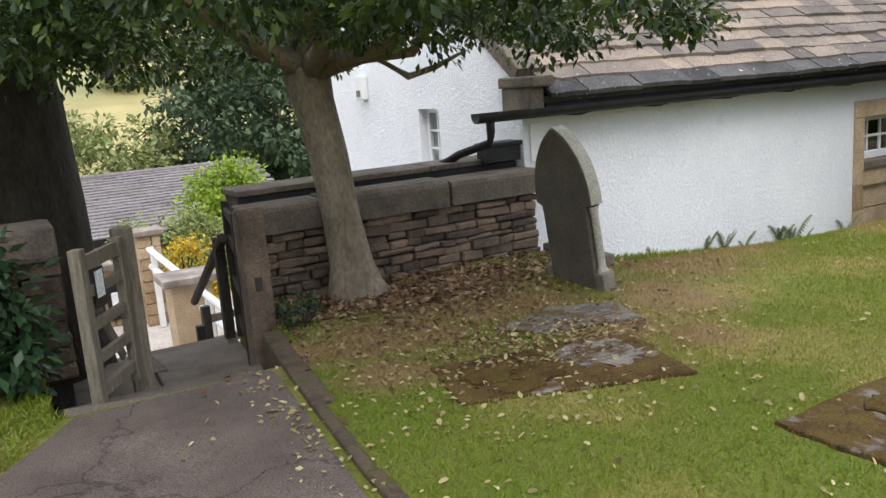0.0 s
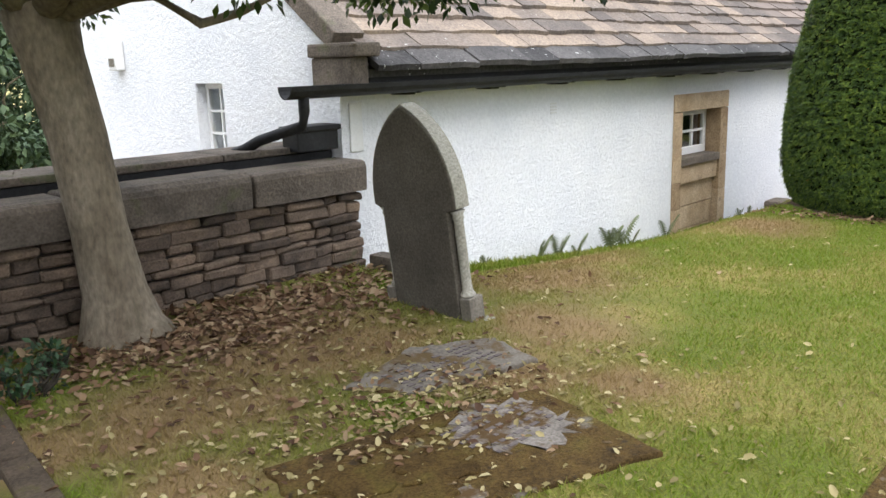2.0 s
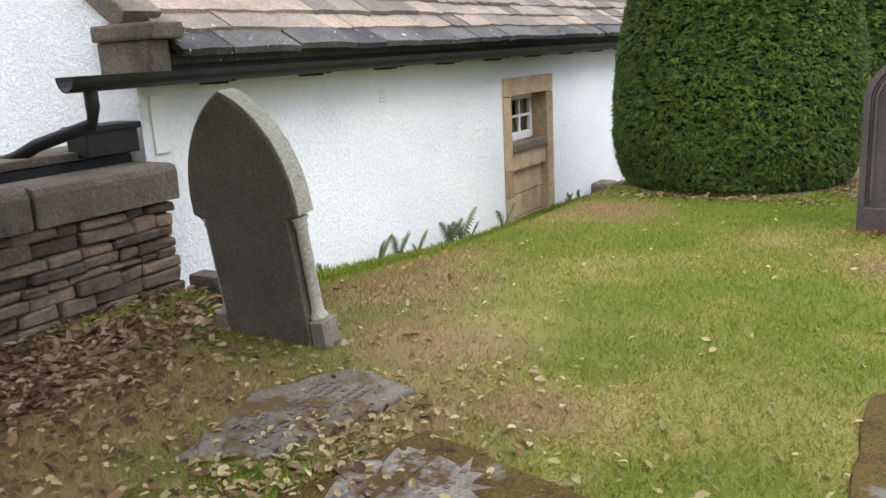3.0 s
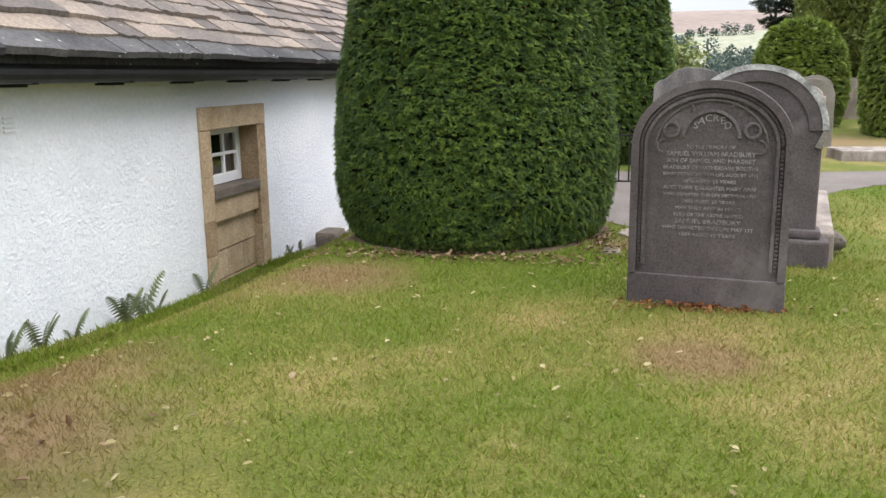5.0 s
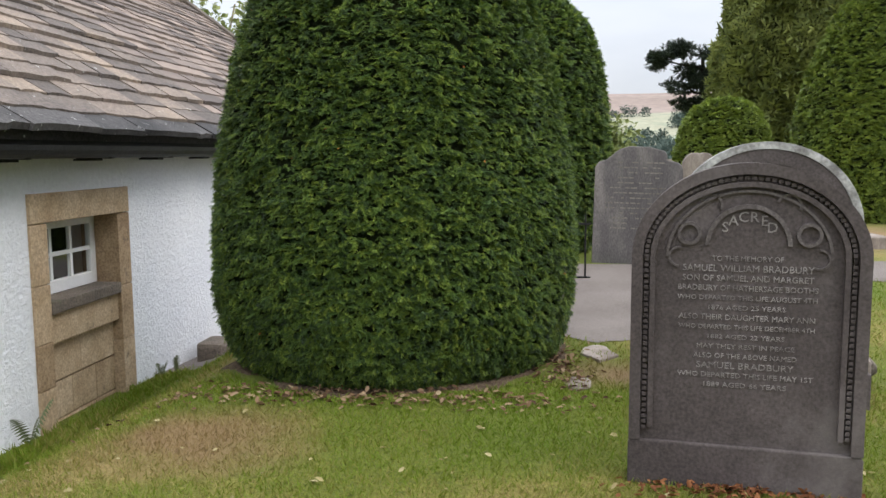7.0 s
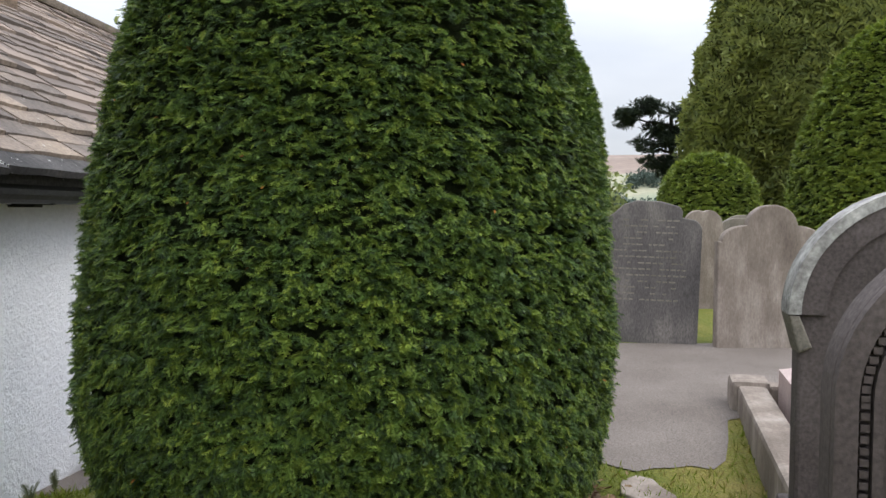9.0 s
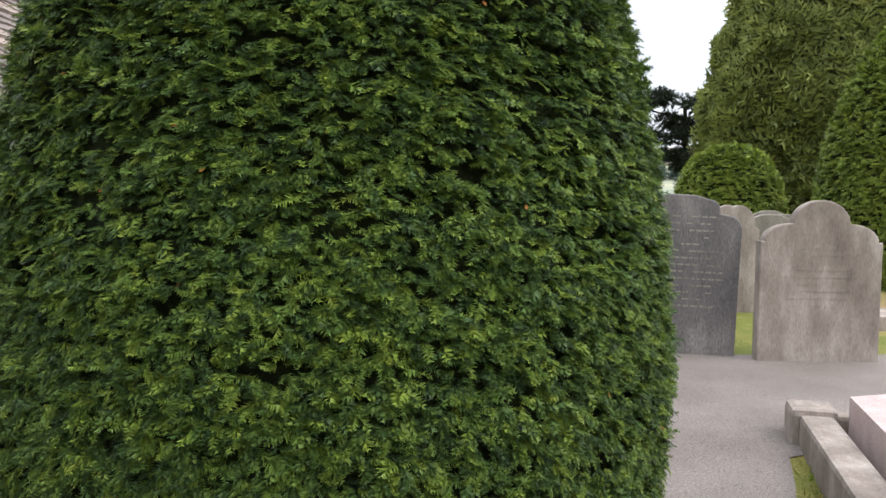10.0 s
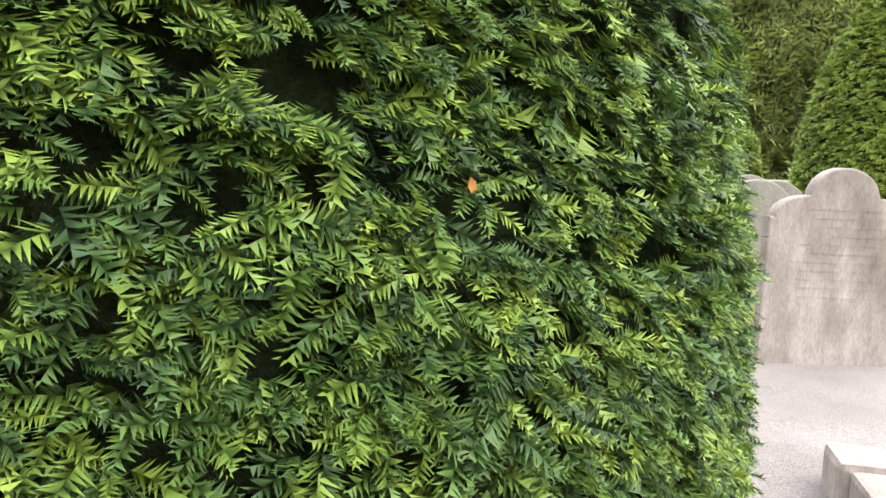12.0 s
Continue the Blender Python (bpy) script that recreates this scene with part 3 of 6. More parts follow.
def draped(name, xs, left, right, lift, material, label, category, across=14, along_y=True):
    """A strip laid on the ground between two edges given along y (or x)."""
    us = np.linspace(0, 1, across)
    P = np.zeros((len(xs), across, 3))
    for i, s in enumerate(xs):
        a, b = left[i], right[i]
        c = a + (b - a) * us
        if along_y:
            P[i, :, 0], P[i, :, 1] = c, s
        else:
            P[i, :, 0], P[i, :, 1] = s, c
    P[..., 2] = ground_z(P[..., 0], P[..., 1]) + lift
    idx = np.arange(len(xs) * across).reshape(len(xs), across)
    q = np.stack([idx[:-1, :-1], idx[1:, :-1], idx[1:, 1:], idx[:-1, 1:]], -1).reshape(-1, 4)
    if along_y:
        q = q[:, ::-1]
    me = array_mesh(name, P.reshape(-1, 3), q)
    return smooth(whole(name, me, material, label, category, kind="structure"))


ys = np.linspace(-6, 4.46, 60)
draped("pavement", ys, np.interp(ys, [-6, 2.5, 3.9, 4.5], [-1.2, -0.55, -0.02, 0.33]) + 0.04 * np.sin(ys * 3.1), np.interp(ys, [-6, 2.5, 4.3], [0.9, 1.22, 1.42]), 0.008, M_TARMAC, "worn grey tarmac churchyard path with cracks", "path")
ys = np.linspace(-14, 9, 240)
draped("gravel_path", ys, np.interp(ys, [-14, 0.0, 1.2, 1.85, 2.1, 2.6, 3.4, 9], [12.9, 12.45, 11.1, 10.9, 10.1, 10.08, 10.5, 11.6]) + 0.05 * np.sin(ys * 4.3) + 0.03 * np.sin(ys * 13.7 + 1) + 0.02 * np.sin(ys * 31), np.interp(ys, [-14, 0, 2.5, 9], [15.0, 13.75, 13.42, 13.3]), 0.006, M_GRAVEL, "pale compacted gravel path between the graves", "path")

# stone kerb along the tarmac path
kerb = thing("kerb", 1.3, 2.5, 0.55, "low worn stone kerb edging the lawn", "kerb", kind="structure")
kx = lambda y: float(np.interp(y, [-2, 2.5, 4.3, 5.25], [1.05, 1.27, 1.46, 1.60]))
y0 = -1.8
while y0 < 5.15:
    ln = random.uniform(0.6, 0.95)
    y1 = min(y0 + ln, 5.2)
    bm = bmesh.new()
    top = 0.625 + random.uniform(-0.008, 0.008)
    wide = random.uniform(0.062, 0.078) if y0 < 3.6 else 0.13
    v = [(kx(y0), y0 + 0.006), (kx(y0) + wide, y0 + 0.006), (kx(y1) + wide, y1 - 0.006), (kx(y1), y1 - 0.006)]
    bm = slab_outline(v, 0.05 if y0 > 3.6 else 0.4, top, bevel=0.012, axis="z")
    o = part("kerb_stone", bm, M_KERB, kerb)
    o.matrix_parent_inverse = kerb.matrix_world.inverted()
    y0 = y1

# flagged steps down through the gate
steps = thing("steps", 0.9, 4.5, 0.5, "worn stone steps going down through a gateway", "steps", kind="structure")


def step_stone(pts, z0, z1):
    o = part("flagstone", slab_outline(pts, z0, z1, bevel=0.012, axis="z"), M_FLAG, steps)
    o.matrix_parent_inverse = steps.matrix_world.inverted()


step_stone([(0.30, 4.34), (1.42, 4.06), (1.44, 4.44), (0.30, 4.72)], 0.2, 0.575)
step_stone([(0.30, 4.73), (1.46, 4.45), (1.58, 5.27), (0.30, 5.28)], 0.1, 0.39)
step_stone([(0.32, 5.29), (0.98, 5.29), (1.0, 6.12), (0.36, 6.1)], -0.1, 0.235)
step_stone([(0.99, 5.28), (1.68, 5.28), (1.72, 5.9), (1.02, 6.1)], -0.1, 0.228)
step_stone([(0.36, 6.12), (1.1, 6.13), (1.06, 6.62), (0.42, 6.6)], -0.2, 0.222)
step_stone([(1.11, 6.12), (1.72, 5.92), (1.76, 6.58), (1.07, 6.62)], -0.2, 0.215)
step_stone([(0.42, 6.64), (1.76, 6.62), (1.80, 7.14), (0.5, 7.16)], -0.3, 0.10)
step_stone([(0.5, 7.17), (1.8, 7.15), (1.82, 7.5), (0.52, 7.52)], -1.05, -0.05)
step_stone([(0.5, 7.53), (1.82, 7.51), (1.84, 7.86), (0.52, 7.88)], -1.05, -0.36)
step_stone([(0.5, 7.89), (1.84, 7.87), (1.86, 8.22), (0.52, 8.24)], -1.05, -0.68)


# ---- the cottage ----
HX0, HX1, HY0, HYR, HY1 = 4.55, 19.6, 6.28, 9.65, 11.5
EAVE_Y, EAVE_Z, RIDGE_Z = 6.06, 1.99, 4.64
SLOPE = math.atan2(RIDGE_Z - EAVE_Z, HYR - EAVE_Y)
DX0, DX1, DTOP = 9.367, 10.68, 1.568
cottage = thing("cottage", HX0, HY0, 0.0, "long low white roughcast cottage with a stone slate roof", "house")
inv_cottage = cottage.matrix_world.inverted()


def of_cottage(name, bm, material, label="", parent=None):
    o = part(name, bm, material, parent or cottage, label)
    if parent is None:
        o.matrix_parent_inverse = inv_cottage
    return o


# front wall round the blocked doorway, and the gable walls
bm = boxes((HX0, HY0, -1.1, DX0, HY0 + 0.5, 2.0), (DX1, HY0, -1.1, HX1, HY0 + 0.5, 2.0), (DX0, HY0, DTOP, DX1, HY0 + 0.5, 2.0), (DX0, HY0 + 0.45, -1.1, DX1, HY0 + 0.5, 0.83))
of_cottage("wall", bm, M_RENDER, "white roughcast front wall")
GW = (7.87, 8.33, 1.18, 1.89)


def gable(x0, x1, hole=None):
    prof = lambda y: EAVE_Z - 0.04 + (RIDGE_Z - EAVE_Z) * (1 - abs(y - HYR) / (HYR - EAVE_Y))
    cuts = [HY0 + 0.5, hole[0], hole[1], HYR, HY1] if hole else [HY0 + 0.5, HYR, HY1]
    b = bmesh.new()

    def prism(ya, yb, za, zb0, zb1):
        p = [(ya, za), (yb, za), (yb, zb1), (ya, zb0)]
        lo = [b.verts.new((x0, a, c)) for a, c in p]
        hi = [b.verts.new((x1, a, c)) for a, c in p]
        b.faces.new(lo[::-1])
        b.faces.new(hi)
        for i in range(4):
            b.faces.new((lo[i], lo[(i + 1) % 4], hi[(i + 1) % 4], hi[i]))
    prism(HY0 + 0.002, HY0 + 0.5, 2.0, prof(HY0), prof(HY0 + 0.5))
    for a, c in zip(cuts, cuts[1:]):
        if hole and a == hole[0]:
            prism(a, c, -1.1, hole[2], hole[2])
            prism(a, c, hole[3], prof(a), prof(c))
        else:
            prism(a, c, -1.1, prof(a), prof(c))
    bmesh.ops.remove_doubles(b, verts=b.verts, dist=0.004)
    bmesh.ops.recalc_face_normals(b, faces=b.faces)
    return b


of_cottage("gable_wall", gable(HX0, HX0 + 0.45, GW), M_RENDER, "white roughcast gable wall")
of_cottage("gable_wall", gable(HX1 - 0.45, HX1), M_RENDER, "white roughcast gable wall")
of_cottage("back_wall", boxes((HX0, HY1, -1.1, HX1, HY1 + 0.35, 3.1)), M_RENDER)
# sheets added behind the windows; room dimness is in their dark colour
of_cottage("room_backing", boxes((HX0 + 0.5, HY0 + 0.9, -0.9, HX1 - 0.5, HY0 + 0.95, 2.0), (HX0 + 0.9, HY0 + 1.0, -0.9, HX0 + 0.95, HY1 - 0.2, 2.2)), M_ROOM)


def casement(x_or_y, z0, z1, w, axis, face, cols, rows, label, bar=0.022, frame_w=0.05):
    """A small white casement with glazing bars, flat in the plane face."""
    a0, a1 = x_or_y, x_or_y + w
    def bx(p0, q0, p1, q1, d0, d1):
        return (p0, d0, q0, p1, d1, q1) if axis == "x" else (d0, p0, q0, d1, p1, q1)
    holder = of_cottage("window", boxes(bx(a0, z0, a0 + frame_w, z1, face, face + 0.05), bx(a1 - frame_w, z0, a1, z1, face, face + 0.05), bx(a0 + frame_w, z0, a1 - frame_w, z0 + frame_w * 1.3, face - 0.004, face + 0.05), bx(a0 + frame_w, z1 - frame_w, a1 - frame_w, z1, face, face + 0.05), bevel=0.004), M_PAINT, label)
    ia0, ia1, iz0, iz1 = a0 + frame_w, a1 - frame_w, z0 + frame_w * 1.3, z1 - frame_w
    rows_b = []
    for i in range(1, cols):
        c = ia0 + (ia1 - ia0) * i / cols
        rows_b.append(bx(c - bar / 2, iz0, c + bar / 2, iz1, face + 0.008, face + 0.04))
    for j in range(1, rows):
        c = iz0 + (iz1 - iz0) * j / rows
        rows_b.append(bx(ia0, c - bar / 2, ia1, c + bar / 2, face + 0.010, face + 0.038))
    o = part("glazing_lattice", boxes(*rows_b), M_PAINT, holder)
    for i in range(cols):
        for j in range(rows):
            p0, p1 = ia0 + (ia1 - ia0) * i / cols, ia0 + (ia1 - ia0) * (i + 1) / cols
            q0, q1 = iz0 + (iz1 - iz0) * j / rows, iz0 + (iz1 - iz0) * (j + 1) / rows
            g = part("pane", boxes(bx(p0 - 0.002, q0 - 0.002, p1 + 0.002, q1 + 0.002, face + 0.02, face + 0.026)), M_GLASS, holder)
            g.visible_shadow = False
    return holder


# gable window, painted reveal and sill
casement(GW[0], GW[2], GW[3], GW[1] - GW[0], "y", HX0 + 0.10, 2, 3, "narrow white six-pane gable window")
of_cottage("window_sill", boxes((HX0 - 0.03, GW[0] - 0.04, GW[2] - 0.06, HX0 + 0.10, GW[1] + 0.04, GW[2] - 0.003), bevel=0.006), M_PAINT)

# blocked doorway: jambs, lintel, small window, sill and masonry below
door = of_cottage("doorway", boxes((DX0, HY0 - 0.025, DTOP - 0.20, DX1, HY0 + 0.30, DTOP), bevel=0.008), M_SANDSTONE, "blocked doorway with buff sandstone surround and a small window")
JW = 0.185


def dpart(name, row, mat=M_SANDSTONE, bevel=0.008, label=""):
    return part(name, boxes(row, bevel=bevel), mat, door, label)


zj = [-0.42, 0.23, 0.55, 0.95, DTOP - 0.203]
for a, b in zip(zj, zj[1:]):
    dpart("jamb_stone", (DX0, HY0 - 0.022, a, DX0 + JW, HY0 + 0.30, b - 0.004))
for a, b in ((-0.42, 0.35), (0.35, 0.79), (0.79, DTOP - 0.203)):
    dpart("jamb_stone", (DX1 - JW, HY0 - 0.022, a, DX1, HY0 + 0.30, b - 0.004))
dpart("window_sill", (DX0 + JW + 0.003, HY0 - 0.03, 0.73, DX1 - JW - 0.003, HY0 + 0.30, 0.82), M_COPING, 0.012, "weathered grey stone sill")
dpart("apron_stone", (DX0 + JW + 0.003, HY0 + 0.005, 0.515, DX1 - JW - 0.003, HY0 + 0.30, 0.727))
for r0, r1, cuts in ((0.23, 0.512, (0.0, 0.45, 0.945)), (-0.05, 0.227, (0.0, 0.33, 0.66, 0.945)), (-0.37, -0.053, (0.0, 0.5, 0.945))):
    for a, b in zip(cuts, cuts[1:]):
        dpart("infill_stone", (DX0 + JW + 0.003 + a, HY0 + 0.06 + random.uniform(-0.006, 0.006), r0, DX0 + JW - 0.003 + b, HY0 + 0.30, r1 - 0.006))
casement(DX0 + JW + 0.01, 0.822, DTOP - 0.205, DX1 - DX0 - 2 * JW - 0.02, "x", HY0 + 0.17, 3, 2, "white painted six-pane casement", bar=0.03, frame_w=0.07)

# small wall vent and gable lamp
vent = thing("wall_vent", 7.105, HY0, 1.557, "small white slotted vent in the roughcast wall", "vent")
for k in range(4):
    part("slat", boxes((-0.045, -0.014, -0.05 + k * 0.028, 0.045, 0.0, -0.035 + k * 0.028), bevel=0.003), M_PAINT, vent)
lamp = thing("alarm_box", HX0, 9.75, 2.16, "pale bell-shaped alarm box on the gable", "alarm box")
part("case", boxes((-0.09, -0.10, -0.14, -0.002, 0.10, 0.16), bevel=0.02), M_PAINT, lamp)
part("grille", boxes((-0.105, -0.05, -0.10, -0.09, 0.05, -0.02), bevel=0.004), M_GRAVE_GREY, lamp)

# roof: under-boarding, then stone slates course by course, narrowing upwards
nrm = Vector((0, -math.sin(SLOPE), math.cos(SLOPE)))
up_s = Vector((0, math.cos(SLOPE), math.sin(SLOPE)))
LEN = math.hypot(HYR - EAVE_Y, RIDGE_Z - EAVE_Z)


def roof_pt(x, s, h):
    return Vector((x, EAVE_Y, EAVE_Z)) + up_s * s + nrm * h


bm = bmesh.new()
pts = [roof_pt(HX0 + 0.02, 0.05, -0.05), roof_pt(HX1, 0.05, -0.05), roof_pt(HX1, LEN, -0.05), roof_pt(HX0 + 0.02, LEN, -0.05)]
bk = [Vector((p.x, 2 * HYR - p.y, p.z)) for p in (roof_pt(HX0 + 0.02, LEN * 0.38, -0.05), roof_pt(HX1, LEN * 0.38, -0.05), pts[2], pts[3])]
for q in (pts, bk[::-1]):
    lo = [bm.verts.new(p) for p in q]
    hi = [bm.verts.new(p - Vector((0, 0, 0.06))) for p in q]
    bm.faces.new(lo)
    bm.faces.new(hi[::-1])
    for i in range(4):
        bm.faces.new((lo[i], hi[i], hi[(i + 1) % 4], lo[(i + 1) % 4]))
roof = of_cottage("roof", bm, M_SLATE_DARK, "mossy stone slate roof")


def slate_mesh(w, ln, th):
    b = bmesh.new()
    sk = random.uniform(-0.012, 0.012)
    n_e = 4
    lo, hi = [], []
    for i in range(n_e + 1):
        x = -w / 2 + w * i / n_e
        e = random.uniform(-0.016, 0.016)
        lo.append((b.verts.new((x, e + sk * i / n_e, 0)), b.verts.new((x, e + sk * i / n_e + 0.006, th + random.uniform(-0.004, 0.004)))))
        hi.append((b.verts.new((x, ln, 0)), b.verts.new((x, ln, th))))
    for i in range(n_e):
        a, c = lo[i], lo[i + 1]
        p, q = hi[i], hi[i + 1]
        b.faces.new((a[0], c[0], c[1], a[1]))
        b.faces.new((a[1], c[1], q[1], p[1]))
        b.faces.new((a[0], p[0], q[0], c[0]))
    b.faces.new((lo[0][0], lo[0][1], hi[0][1], hi[0][0]))
    b.faces.new((lo[-1][0], hi[-1][0], hi[-1][1], lo[-1][1]))
    bmesh.ops.recalc_face_normals(b, faces=b.faces)
    return as_mesh("slate", b)


slate_kinds = {}
tilt = SLOPE - radians(7.0)


def build_slates():
    made, rest_v, rest_f = 0, [], []
    s, row = -0.06, 0
    rot = Matrix.Rotation(tilt, 4, "X")
    while s < LEN - 0.05:
        expo = max(0.135, 0.225 - 0.004 * row)
        x = HX0 + 0.14 + random.uniform(-0.3, 0.0) * (row % 2)
        while x < HX1:
            w = random.choice((0.32, 0.42, 0.52, 0.64, 0.8)) * (1.0 - 0.012 * row)
            if x < HX0 + 0.14:
                w, x = w * 0.6, HX0 + 0.14
            key = (row, round(w, 3), random.randint(0, 1))
            if key not in slate_kinds:
                me = slate_mesh(w - 0.008, expo + 0.12, 0.036 if row else 0.045)
                me.materials.append(M_SLATE_DARK if row == 0 else M_SLATE)
                slate_kinds[key] = me
            sag = 0.022 * noise.noise(Vector((x * 0.6, row * 3.7, 0))) - 0.035 * math.sin(math.pi * (x - HX0) / (HX1 - HX0)) * s / LEN
            p = roof_pt(x + w / 2, s, 0.012 + random.uniform(0, 0.008) + sag)
            m = Matrix.Translation(p) @ rot @ Matrix.Rotation(radians(random.uniform(-0.9, 0.9)), 4, "Z")
            if made < 300 and x < 12.6 and row < 18:
                o = new("slate", slate_kinds[key])
                o.parent = roof
                o.matrix_basis = m
                made += 1
            else:
                me = slate_kinds[key]
                base = sum(len(v) for v in rest_v)
                rest_v.append(np.array([(m @ v.co)[:] for v in me.vertices]))
                rest_f += [tuple(i + base for i in f.vertices) for f in me.polygons]
            x += w
        s += expo
        row += 1
    me = bpy.data.meshes.new("slate_rest")
    me.from_pydata(np.concatenate(rest_v).tolist(), [], rest_f)
    o = of_cottage("slate_rest", me, M_SLATE_FAR, "stone slates", roof)
    tagged(o, kind="stuff")


M_SLATE_FAR = leafy("far_stone_slate", [(0.25, (0.12, 0.10, 0.09)), (0.5, (0.195, 0.158, 0.137)), (0.75, (0.28, 0.222, 0.185))], scale=1.5, rough=0.9, patch=0.35, through_light=0.0, spec=0.2)
# ridge stones, gable copings, kneeler, chimney
for k in range(26):
    xa = HX0 + 0.2 + k * (HX1 - HX0 - 0.4) / 26
    of_cottage("ridge_stone", boxes((xa, HYR - 0.16, RIDGE_Z - 0.06, xa + 0.59, HYR + 0.16, RIDGE_Z + 0.07), bevel=0.04), M_COPING)
for x0 in (HX0 - 0.03, HX1 - 0.25):
    for sgn in (1, -1):
        s = 0.30 if sgn == 1 else LEN * 0.38
        while s < LEN - 0.05:
            e = min(s + 0.72, LEN)
            b = bmesh.new()
            q = []
            for (ss, h) in ((s, -0.06), (e - 0.008, -0.06), (e - 0.008, 0.09), (s, 0.09)):
                p = roof_pt(0, ss, h)
                q.append((p.y if sgn == 1 else 2 * HYR - p.y, p.z))
            b = slab_outline(q, x0, x0 + 0.28, bevel=0.015)
            of_cottage("gable_coping", b, M_COPING)
            s = e
of_cottage("kneeler", boxes((HX0 - 0.03, HY0 - 0.19, 1.83, HX0 + 0.13, HY0 + 0.28, 2.07), bevel=0.02), M_COPING, "moulded stone kneeler")
of_cottage("kneeler", boxes((HX0 - 0.05, HY0 - 0.25, 2.07, HX0 + 0.20, HY0 + 0.30, 2.17), bevel=0.02), M_COPING)
ch = of_cottage("chimney", boxes((14.75, 8.85, 3.6, 15.38, 9.5, 5.55), (14.68, 8.78, 5.553, 15.45, 9.57, 5.68), bevel=0.02), M_STONE, "square stone chimney stack")

# gutter, brackets and downpipe
bm = bmesh.new()
n_s = 8
prof = [(-0.078 * math.cos(math.pi * k / n_s), -0.085 * math.sin(math.pi * k / n_s)) for k in range(n_s + 1)]
inner = [(a * 0.9, b * 0.9) for a, b in prof[::-1]]
outl = [(EAVE_Y - 0.025 + a, 1.885 + b) for a, b in prof + inner]
gx0, gx1 = 3.90, HX1 + 0.1
lo = [bm.verts.new((gx0, a, b)) for a, b in outl]
hi = [bm.verts.new((gx1, a, b)) for a, b in outl]
for i in range(len(outl)):
    bm.faces.new((lo[i], lo[(i + 1) % len(outl)], hi[(i + 1) % len(outl)], hi[i]))
bm.faces.new(lo[::-1])
bm.faces.new(hi)
gut = of_cottage("gutter", bm, M_BLACK, "black half-round gutter")
part("fascia", boxes((HX0 + 0.2, EAVE_Y + 0.11, 1.813, HX1, HY0 - 0.003, 1.93)), M_BLACK, gut, "black eaves board")
for k in range(16):
    xb = 5.1 + k * 0.98
    part("gutter_bracket", boxes((xb - 0.015, EAVE_Y - 0.055, 1.795, xb + 0.015, HY0 - 0.002, 1.812), (xb - 0.05, EAVE_Y + 0.05, 1.78, xb + 0.05, HY0 - 0.002, 1.795)), M_BLACK, gut)
bm = tube(bmesh.new(), [(4.05, 6.04, 1.87), (4.05, 6.04, 1.72), (4.06, 6.08, 1.62), (3.92, 6.40, 1.52), (3.86, 6.5, 1.46), (3.86, 6.84, 1.40), (3.86, 6.84, -0.9)], [0.038] * 7, 12)
smooth(of_cottage("downpipe", bm, M_BLACK, "black iron downpipe"))
part("collar", tube(bmesh.new(), [(4.05, 6.04, 1.80), (4.05, 6.04, 1.86)], [0.048, 0.048], 12), M_BLACK, gut)
of_cottage("rainwater_box", boxes((4.14, 6.26, 1.42, 4.50, 6.45, 1.58), (4.12, 6.24, 1.56, 4.52, 6.46, 1.60), bevel=0.01), M_BLACK, "black rainwater box")
of_cottage("corner_panel", boxes((4.62, HY0 - 0.02, 1.38, 4.74, HY0 - 0.002, 1.74), bevel=0.004), M_PAINT, "small white painted board")


# ---- drystone wall beside the gate ----
WX0, WX1, WY = 1.80, 4.47, 6.0
wall = thing("wall_north", WX0, WY, 0.3, "drystone gritstone wall with heavy rounded copings", "wall", kind="structure")
inv_wall = wall.matrix_world.inverted()


def of(parent, name, bm, mat, label=""):
    o = part(name, bm, mat, parent, label)
    o.matrix_parent_inverse = parent.matrix_world.inverted()
    return o


# dark core added behind the stones, coloured as the shade in the joints
of(wall, "core", boxes((WX0 + 0.05, WY + 0.05, -1.0, WX1 - 0.05, WY + 0.30, 1.13)), M_GAP_SHADE)


def stone(parent, x0, x1, y0, y1, z0, z1, mat=None, bevel=0.012, name="stone"):
    b = bmesh.new()
    box(b, x0, y0, z0, x1, y1, z1, jitter=0.012)
    bmesh.ops.bevel(b, geom=list(b.edges), offset=bevel, segments=1, affect="EDGES", profile=0.5)
    return of(parent, name, b, mat or M_STONE)


def course_wall(parent, x0, x1, face_y, z0, z1, depth, hmin=0.05, hmax=0.10, lmin=0.12, lmax=0.34):
    z = z0
    while z < z1 - 0.02:
        h = min(random.uniform(hmin, hmax), z1 - z)
        x = x0
        while x < x1 - 0.02:
            w = min(random.uniform(lmin, lmax) * (1.15 if h > 0.075 else 1.0), x1 - x)
            if x1 - x - w < 0.09:
                w = x1 - x
            out = random.uniform(-0.024, 0.02)
            dz = random.uniform(-0.004, 0.004)
            stone(parent, x + 0.003, x + w - 0.003, face_y + out, face_y + depth, z + 0.003 + dz, z + h - 0.002 + dz)
            x += w
        z += h


course_wall(wall, WX0, WX1, WY, 0.48, 1.14, 0.14)
for z in np.arange(0.55, 1.10, 0.11):
    stone(wall, WX1 - 0.13, WX1 + random.uniform(0, 0.02), WY + 0.145, WY + 0.33, z, z + 0.10)
for a, b, h in ((1.78, 2.42, 1.36), (2.43, 3.55, 1.372), (3.57, 4.50, 1.355)):
    prof = [(WY - 0.045, 1.142), (WY - 0.05, 1.31), (WY - 0.035, 1.345), (WY + 0.0, h), (WY + 0.30, h), (WY + 0.36, 1.33), (WY + 0.38, 1.142)]
    o = (of(wall, "coping_stone", slab_outline(prof, a, b, bevel=0.014, segs=2), M_COPING, "long rounded gritstone coping"))
